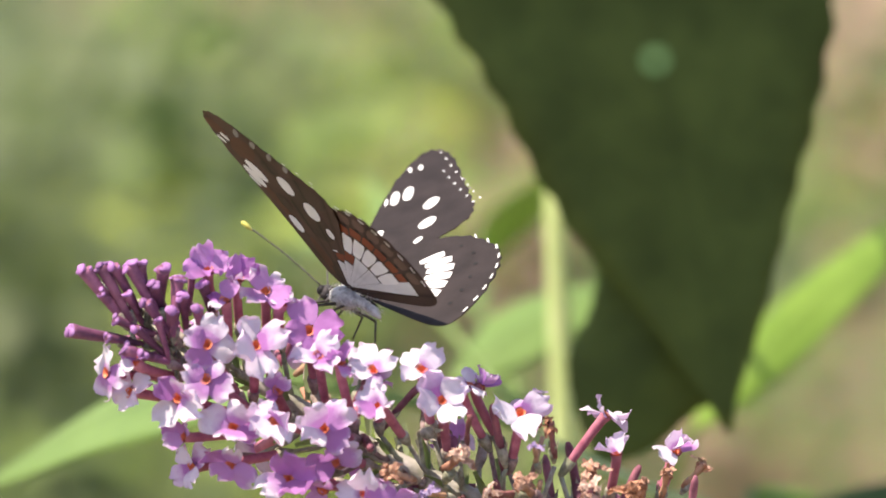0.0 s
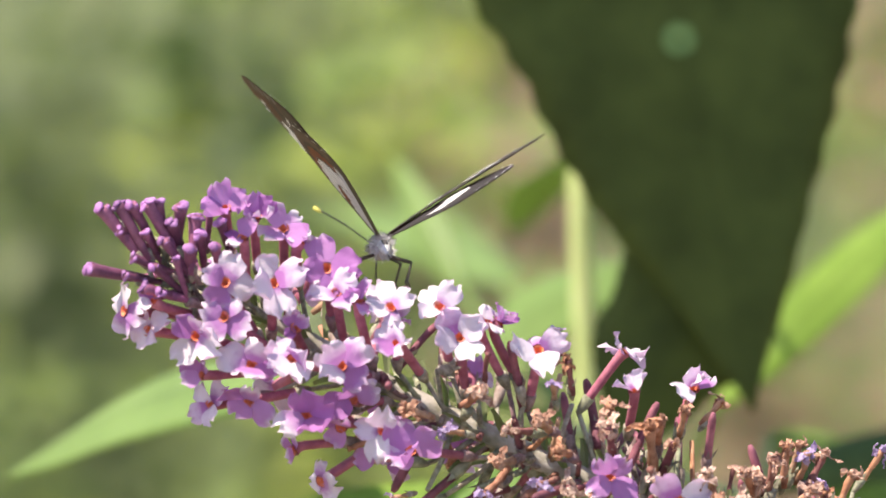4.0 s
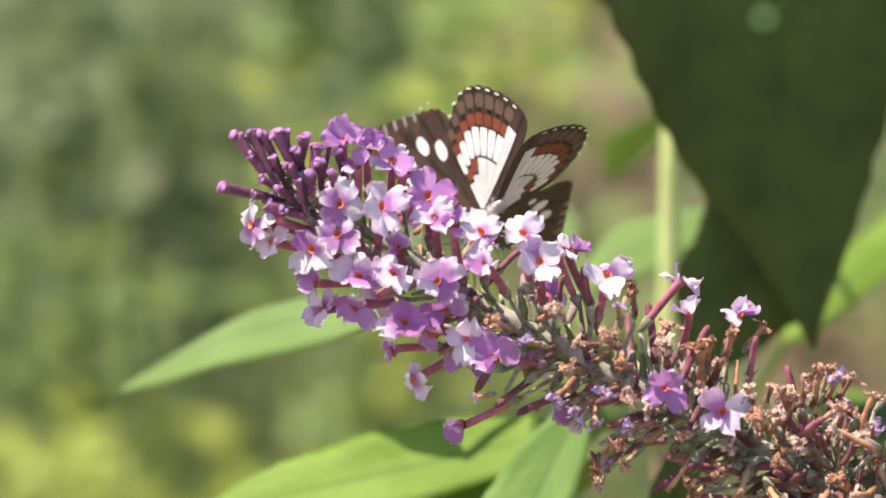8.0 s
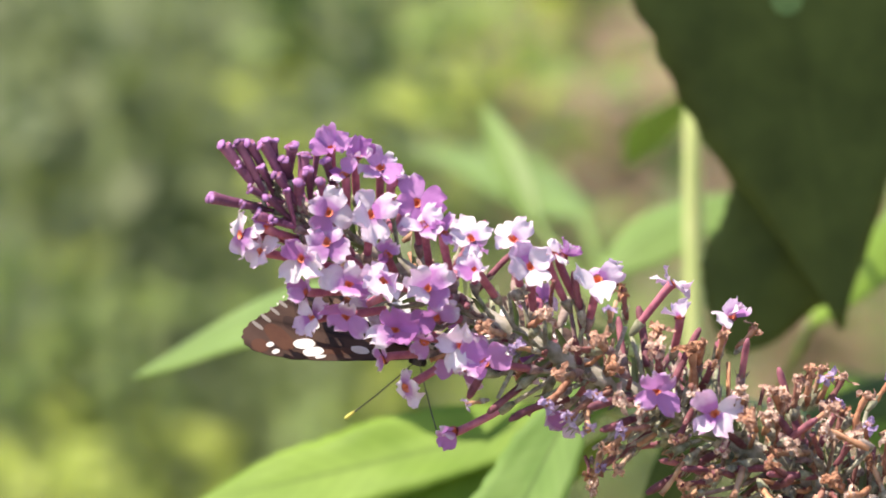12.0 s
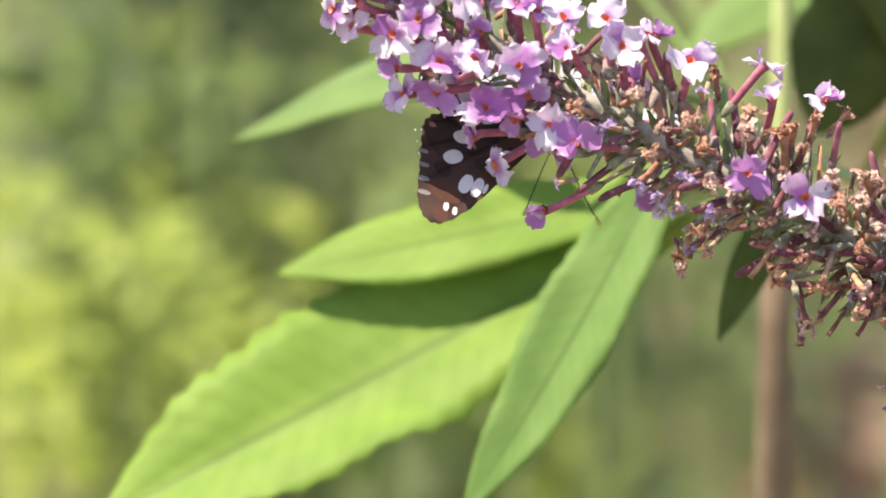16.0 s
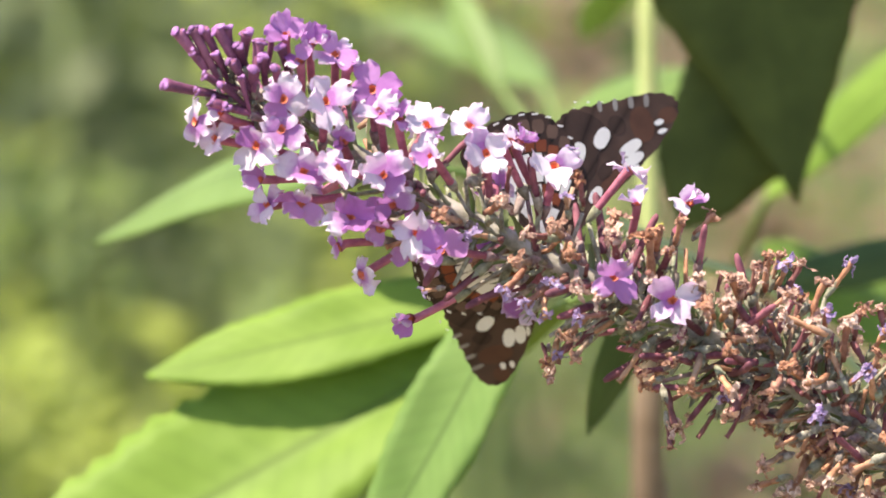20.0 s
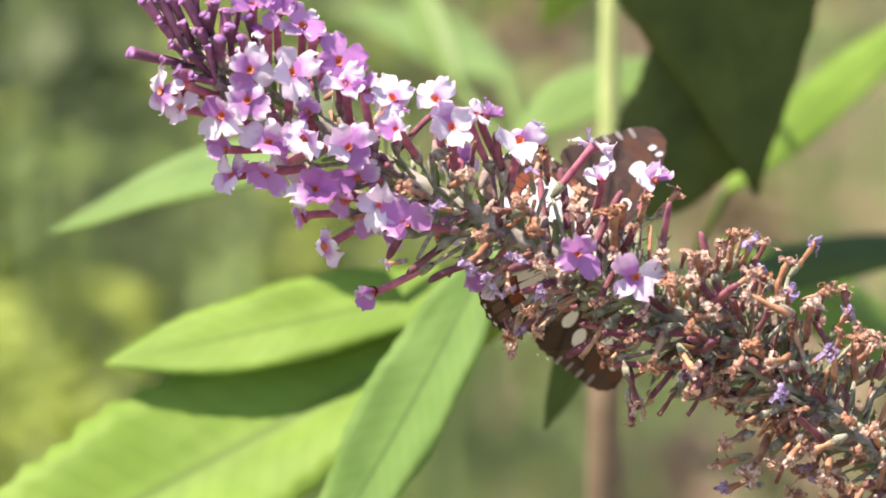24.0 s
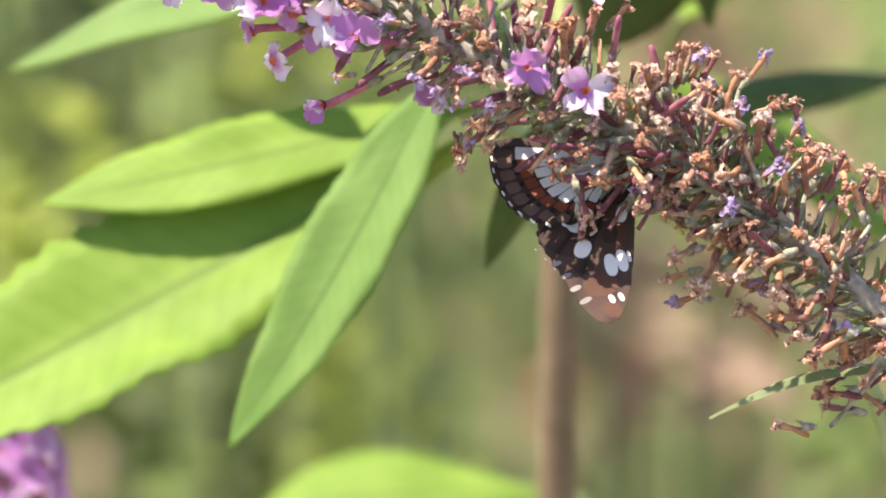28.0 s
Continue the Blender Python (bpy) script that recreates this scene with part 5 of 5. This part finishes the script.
def butterfly():
    ob = thing("butterfly", "dark brown butterfly with white spots on the flower spike", "butterfly", m=Matrix.Identity(4))
    part("thorax", ellipsoid(1.45, 2.7, 1.5, (0, 2.2, -0.2), 14, 0.15), FUR_PALE, ob, "pale furry thorax")
    ab = bmesh.new()
    path = [Vector((0, 0.0 - i * 0.5, -0.1 - 0.012 * i * i)) * 0.001 for i in range(11)]
    sweep(ab, path, [0.0008 * r for r in (1.0, 1.0, 0.95, 1.05, 0.95, 1.0, 0.88, 0.85, 0.7, 0.5, 0.2)], 12)
    part("abdomen", ab, FUR_PALE, ob, "grey-white abdomen")
    part("back_stripe", sweep(bmesh.new(), [p + Vector((0, 0, 0.00034)) for p in path[1:9]], [0.0005, 0.00053, 0.00056, 0.00053, 0.00053, 0.0005, 0.0004, 0.00025], 10), FUR_DARK, ob, "dark stripe down the abdomen")
    rng = random.Random(3)
    fur = bmesh.new()
    for _ in range(320):
        a, y = rng.uniform(0, 6.283), rng.uniform(-4.0, 4.8)
        r = 1.5 * math.sqrt(max(0.05, 1 - ((y - 2.2) / 3.0) ** 2)) if y > 0 else 0.9
        q = Vector((math.cos(a) * r, y, math.sin(a) * r - 0.2))
        tip = q + Vector((math.cos(a), rng.uniform(-1.3, 0.1), math.sin(a))) * rng.uniform(0.4, 0.95)
        w = Vector((-math.sin(a), 0, math.cos(a))) * 0.07
        v = [fur.verts.new(p * 0.001) for p in (q + w, q - w, tip)]
        fur.faces.new(v)
    tagged(part("fur", fur, FUR_PALE, ob, "pale fine hair on the body"), kind="stuff")
    part("head", ellipsoid(1.15, 1.0, 1.0, (0, 5.6, -0.3), 12, 0.08), FUR_DARK, ob, "dark head")
    for s in (-1, 1):
        part("eye", ellipsoid(0.5, 0.6, 0.65, (0.85 * s, 5.9, -0.2), 10), WING_SPOT, ob, "black eye")
        tip = Vector((7.0 * s, 16.5, 5.0)) * 0.001
        root = Vector((0.5 * s, 6.3, 0.2)) * 0.001
        a = part("antenna", sweep(bmesh.new(), curve([root, root.lerp(tip, 0.5) + Vector((0, 0, 0.0003)), tip], 10), [0.0001] * 11, 6), LIMB, ob)
        part("club", sweep(bmesh.new(), [tip - (tip - root).normalized() * 0.0016, tip - (tip - root).normalized() * 0.0006, tip, tip + (tip - root).normalized() * 0.0002], [0.00014, 0.0003, 0.0003, 0.0001], 6), CLUB, a, "yellow antenna tip")
        for k, (y0, y1, out) in enumerate(((4.0, 6.5, 2.4), (2.6, 2.2, 3.2), (1.2, -2.0, 3.0))):
            pts = [Vector((0.8 * s, y0, -1.2)), Vector((out * 1.2 * s, (y0 + y1) / 2, -2.0)), Vector((out * s, y1, -4.4)), Vector((out * 1.15 * s, y1 + 0.6, -5.0))]
            part("leg", sweep(bmesh.new(), [p * 0.001 for p in pts], [0.00022, 0.00018, 0.00012, 0.0001], 6), LIMB, ob)
    part("proboscis", sweep(bmesh.new(), [Vector(p) * 0.001 for p in ((0, 6.4, -0.7), (0, 7.0, -2.2), (0, 6.6, -4.0))], [0.00014] * 3, 6), LIMB, ob)
    wings = {}
    for side, mirror in (("left", -1), ("right", 1)):
        wings[side, "fore"] = forewing(ob, mirror)
        wings[side, "hind"] = hindwing(ob, mirror)
    return ob, wings


BUTTERFLY, WINGS = butterfly()
BUTTERFLY.scale = (1.04, 1.04, 1.04)


# ---- what moves ----
def stance(x, y, c, h, d):
    """The butterfly's pose: thorax place on the plan, and its heading and back in the view's upright space."""
    h = Vector(h).normalized()
    d = Vector(d)
    d = (d - h * d.dot(h)).normalized()
    m = Matrix((h.cross(d), h, d)).transposed().to_4x4()
    return VIEW @ Matrix.Translation(at(x, y, c)) @ m


def sway(x, y, turn=0.0):
    """A shoot's sway: right and down on the plan, and a turn in degrees about the view."""
    return VIEW @ Matrix.Translation((x * UNIT * 1.12, 0, -y * UNIT * 1.12)) @ pose(0, 0, 0, 0, turn, 0)


def motions():
    rows = [
        (0.0, 833, 303, 0.0039, (-0.626, 0.741, 0.243), (0.324, -0.036, 0.946), 33.3, 46.1, -20.4, -7.8, -16.5, -29.3, 2.5),
        (0.5, 825, 336, 0.0000, (-0.417, 0.885, 0.207), (0.264, -0.100, 0.959), 71.1, 66.0, 1.7, 2.5, -8.8, 1.0, -1.5),
        (1.0, 845, 277, 0.0000, (-0.466, 0.735, 0.492), (0.437, -0.293, 0.851), 37.5, 34.3, -24.0, -7.8, -12.6, -11.4, -1.5),
        (1.5, 808, 316, 0.0000, (-0.381, 0.877, 0.292), (0.389, -0.134, 0.911), 48.4, 44.5, 14.5, 2.2, -11.4, 2.3, -1.5),
        (2.0, 815, 320, 0.0053, (-0.607, 0.775, 0.178), (0.530, 0.227, 0.817), 26.0, 76.0, -28.4, -15.2, -20.6, -31.6, 2.5),
        (2.5, 818, 314, 0.0000, (-0.496, 0.863, 0.102), (0.177, -0.015, 0.984), 75.6, 64.7, 2.6, -0.8, -7.7, -5.8, -1.5),
        (3.0, 839, 316, 0.0045, (0.081, 0.993, 0.090), (0.177, -0.103, 0.979), 40.1, 40.1, -5.5, 0.2, 6.9, 21.0, -0.6),
        (3.5, 844, 299, 0.0020, (0.020, 0.990, 0.110), (0.052, -0.120, 0.990), 48.0, 31.0, -2.6, -2.1, 16.0, 16.0, -1.5),
        (5.5, 857, 394, 0.0199, (-0.395, 0.663, -0.636), (0.156, 0.731, 0.664), 52.7, 52.7, -6.4, 1.3, -16.5, -34.0, -2.8),
        (6.0, 873, 373, 0.0199, (-0.395, 0.663, -0.636), (0.156, 0.731, 0.664), 52.7, 52.7, -6.4, 1.3, -16.5, -34.0, -2.8),
        (7.0, 869, 390, 0.0199, (-0.395, 0.663, -0.636), (0.156, 0.731, 0.664), 52.7, 52.7, -6.4, 1.3, -16.5, -34.0, -2.8),
        (8.0, 865, 386, 0.0199, (-0.395, 0.663, -0.636), (0.156, 0.731, 0.664), 52.7, 52.7, -6.4, 1.3, -16.5, -34.0, -2.8),
        (9.0, 856, 379, 0.0175, (-0.210, 0.625, -0.752), (-0.065, 0.759, 0.648), 38.9, 38.9, 0.1, -2.1, -24.7, -36.2, -1.5),
        (10.0, 825, 355, 0.0135, (0.044, 0.824, -0.565), (-0.053, 0.566, 0.822), 56.0, 56.0, -2.2, -6.2, -24.8, -25.6, -3.2),
        (10.5, 810, 420, 0.0100, (-0.031, 0.429, -0.903), (-0.053, 0.901, 0.430), 57.3, 47.4, 0.0, -9.4, -22.3, -19.5, -1.5),
        (11.0, 812, 502, 0.0100, (-0.205, 0.273, -0.940), (0.065, 0.962, 0.265), 33.0, 34.7, -10.3, 0.0, -24.8, -29.0, -1.5),
        (11.5, 806, 530, 0.0110, (-0.205, 0.273, -0.940), (0.065, 0.962, 0.265), 31.0, 30.0, -10.3, -4.0, -24.8, -29.0, -1.5),
        (12.0, 772, 588, 0.0130, (-0.251, -0.804, -0.540), (-0.174, 0.586, -0.792), -15.4, -4.0, 3.9, -42.0, 0.0, 0.0, -1.5),
        (12.5, 760, 592, 0.0130, (-0.300, -0.790, -0.535), (-0.190, 0.600, -0.777), -12.0, 2.0, 5.0, -40.0, 0.0, 0.0, -1.5),
        (14.5, 868, 569, 0.0130, (0.432, -0.447, -0.783), (-0.717, 0.356, -0.599), 22.0, 0.0, -0.5, -42.0, 0.0, 0.0, -1.5),
        (15.0, 849, 583, 0.0130, (0.432, -0.447, -0.783), (-0.717, 0.356, -0.599), 22.0, 0.0, -0.5, -42.0, 0.0, 0.0, -1.5),
        (15.5, 830, 583, 0.0130, (0.321, -0.522, -0.790), (-0.563, 0.565, -0.603), 13.6, 0.0, 0.2, -42.0, 0.0, 0.0, -1.5),
        (16.0, 818, 567, 0.0130, (0.321, -0.522, -0.790), (-0.563, 0.565, -0.603), 13.6, 0.0, 0.2, -42.0, 0.0, 0.0, -1.5),
        (16.5, 880, 614, 0.0140, (0.632, 0.553, -0.543), (-0.228, 0.802, 0.552), 14.0, 25.9, -7.1, -14.6, 0.0, 0.0, -1.5),
        (17.0, 930, 531, 0.0141, (0.973, 0.193, -0.124), (-0.096, 0.835, 0.543), -6.5, -6.5, -18.4, -19.6, -0.3, -2.5, -0.2),
        (17.5, 1024, 552, 0.0140, (0.822, 0.533, -0.199), (-0.520, 0.846, 0.117), 15.8, 39.6, -6.3, -10.4, -18.0, 0.0, -1.5),
        (18.0, 1006, 561, 0.0137, (0.967, 0.147, -0.210), (-0.082, 0.953, 0.291), 7.6, -14.7, -14.4, -17.6, -8.9, -4.4, -0.9),
        (18.5, 1092, 617, 0.0140, (0.751, 0.591, -0.294), (-0.561, 0.806, 0.187), 33.7, 25.8, -11.2, -14.4, 0.0, -1.5, -1.5),
        (19.0, 1054, 621, 0.0118, (0.852, 0.401, -0.337), (-0.464, 0.877, -0.128), 62.5, -14.6, -13.1, -15.1, -1.0, -7.4, -1.5),
        (19.5, 1069, 637, 0.0140, (0.716, 0.611, -0.337), (-0.521, 0.790, 0.324), 32.2, 16.0, -10.0, -11.0, 0.0, 1.6, -1.5),
        (20.0, 1045, 628, 0.0128, (0.860, 0.412, -0.302), (-0.006, 0.600, 0.800), -6.5, 62.6, -17.8, -3.9, -3.8, 1.5, -1.3),
        (20.5, 1049, 626, 0.0140, (0.579, 0.767, -0.276), (-0.593, 0.629, 0.502), 38.6, 13.6, -5.7, 3.3, 7.6, 4.3, -1.5),
        (21.0, 1064, 659, 0.0126, (0.400, 0.562, -0.724), (-0.335, 0.825, 0.455), 19.2, 19.2, -11.1, 4.5, 0.0, -17.8, -1.4),
        (21.5, 1060, 689, 0.0140, (0.401, 0.618, -0.677), (-0.357, 0.785, 0.506), 34.8, 13.2, -1.5, 0.0, 0.0, -1.7, -1.5),
        (23.5, 1240, 698, 0.0140, (0.619, 0.601, -0.506), (-0.444, 0.799, 0.406), 9.9, 51.0, -0.7, -28.6, -21.0, 0.0, -1.5),
        (24.0, 1209, 664, 0.0140, (0.857, 0.515, -0.022), (-0.511, 0.843, -0.170), 48.6, 35.2, -8.3, 6.7, -10.7, -3.8, -1.4),
        (24.5, 1177, 719, 0.0120, (0.446, 0.892, 0.069), (-0.895, 0.444, 0.040), 7.6, 24.9, 8.8, 2.6, -8.0, 0.0, -1.5),
        (25.0, 1199, 761, 0.0110, (0.516, 0.754, 0.406), (-0.726, 0.637, -0.260), 23.9, 18.4, -13.7, 0.0, -10.7, -35.7, -1.5),
        (25.5, 1202, 805, 0.0110, (0.196, 0.839, 0.508), (-0.687, 0.487, -0.540), 7.3, 19.5, -20.6, 0.0, -23.0, -28.9, -1.5),
        (26.0, 1247, 806, 0.0165, (0.458, 0.668, 0.586), (-0.420, 0.744, -0.519), 23.4, 23.4, -12.8, 0.0, -13.1, -32.9, -0.6),
        (26.5, 1172, 743, 0.0110, (0.317, 0.819, 0.478), (-0.655, 0.554, -0.514), 2.0, 21.4, 0.1, 0.0, -11.9, -29.2, -1.5),
        (27.0, 1279, 788, 0.0093, (0.808, 0.472, 0.353), (0.208, 0.332, -0.920), 71.7, -14.9, -18.2, -38.0, -5.7, -43.5, -0.3),
        (27.5, 1228, 805, 0.0110, (0.650, 0.660, -0.370), (-0.570, 0.100, -0.810), 41.0, 34.0, -6.0, 0.0, -1.0, 0.0, -1.5),
        (28.0, 1333, 818, 0.0111, (0.826, -0.365, -0.429), (-0.303, 0.355, -0.884), 34.0, 34.0, -5.6, 0.0, 3.5, 0.0, -2.1),
    ]
    tall = [
        (0.0, -37, -82), (1.0, 66, -41), (2.0, 22, -61), (3.0, -14, -27), (4.5, -34, -16), (6.0, -38, -10), (7.0, 10, 20), (8.0, 0, 0), (9.0, 55, 5),
        (10.0, 75, -10), (10.5, 90, -15), (11.0, 157, -25), (11.5, 100, -30), (12.0, 65, -33), (12.5, 75, -40), (14.5, 60, -35), (16.0, 56, -40), (18.0, 60, -50), (20.0, 62, -55), (24.0, 52, -30), (28.0, 60, 0),
    ]
    side = [
        (0.0, 20, -125), (1.0, 90, -110), (2.0, 70, -110), (3.0, 45, -85), (6.0, 29, -2), (7.0, 10, -20), (8.0, 0, 0), (9.0, 45, 8),
        (10.0, 43, -4), (11.0, 105, -30), (12.0, 45, -47), (12.5, 50, -60), (14.5, 40, -66), (15.0, 39, -50), (16.0, 68, -65), (17.0, 47, -60), (18.0, 62, -80),
        (19.0, 50, -74), (20.0, 57, -87), (21.0, 57, -87), (24.0, 42, -46), (25.0, 44, -39), (26.0, 44, -55), (27.0, 49, -57), (28.0, 63, -5),
    ]
    lower = [
        (0.0, 0, -10), (3.0, 0, 0), (6.0, 0, 5), (7.0, 0, 30), (8.0, 0, 55), (9.0, 10, 55), (10.0, 10, 45), (11.0, 40, 35), (12.0, 10, 20), (12.5, 5, 0), (14.5, 0, 10), (15.0, -13, 19),
        (16.0, 1, 12), (17.0, 0, 19), (18.0, 12, -5), (19.0, 0, 3), (20.0, -1, -6), (21.0, 3, -7), (24.0, -6, 26), (25.0, -9, 32), (26.0, -1, 17), (27.0, -1, 19), (28.0, -21, 69),
    ]
    for shoot, path in ((TALL, tall), (SIDE, side), (LOWER, lower)):
        walk(shoot, [(t, sway(x, y)) for t, x, y in path])
    walk(BUTTERFLY, [(t, stance(x, y, c, h, d)) for t, x, y, c, h, d, *_ in rows])
    for side, sign, n in (("left", 1, 6), ("right", -1, 7)):
        for pair in ("fore", "hind"):
            turn = [(r[0], pose(0, 0, 0.0006 if pair == "fore" else 0.0003, 0, sign * (r[n] + (0.0 if pair == "fore" else r[12])), 0) @ pose(0, 0, 0, 0, 0, -sign * r[n + 2 if pair == "fore" else n + 4])) for r in rows]
            walk(WINGS[side, pair], turn)


motions()
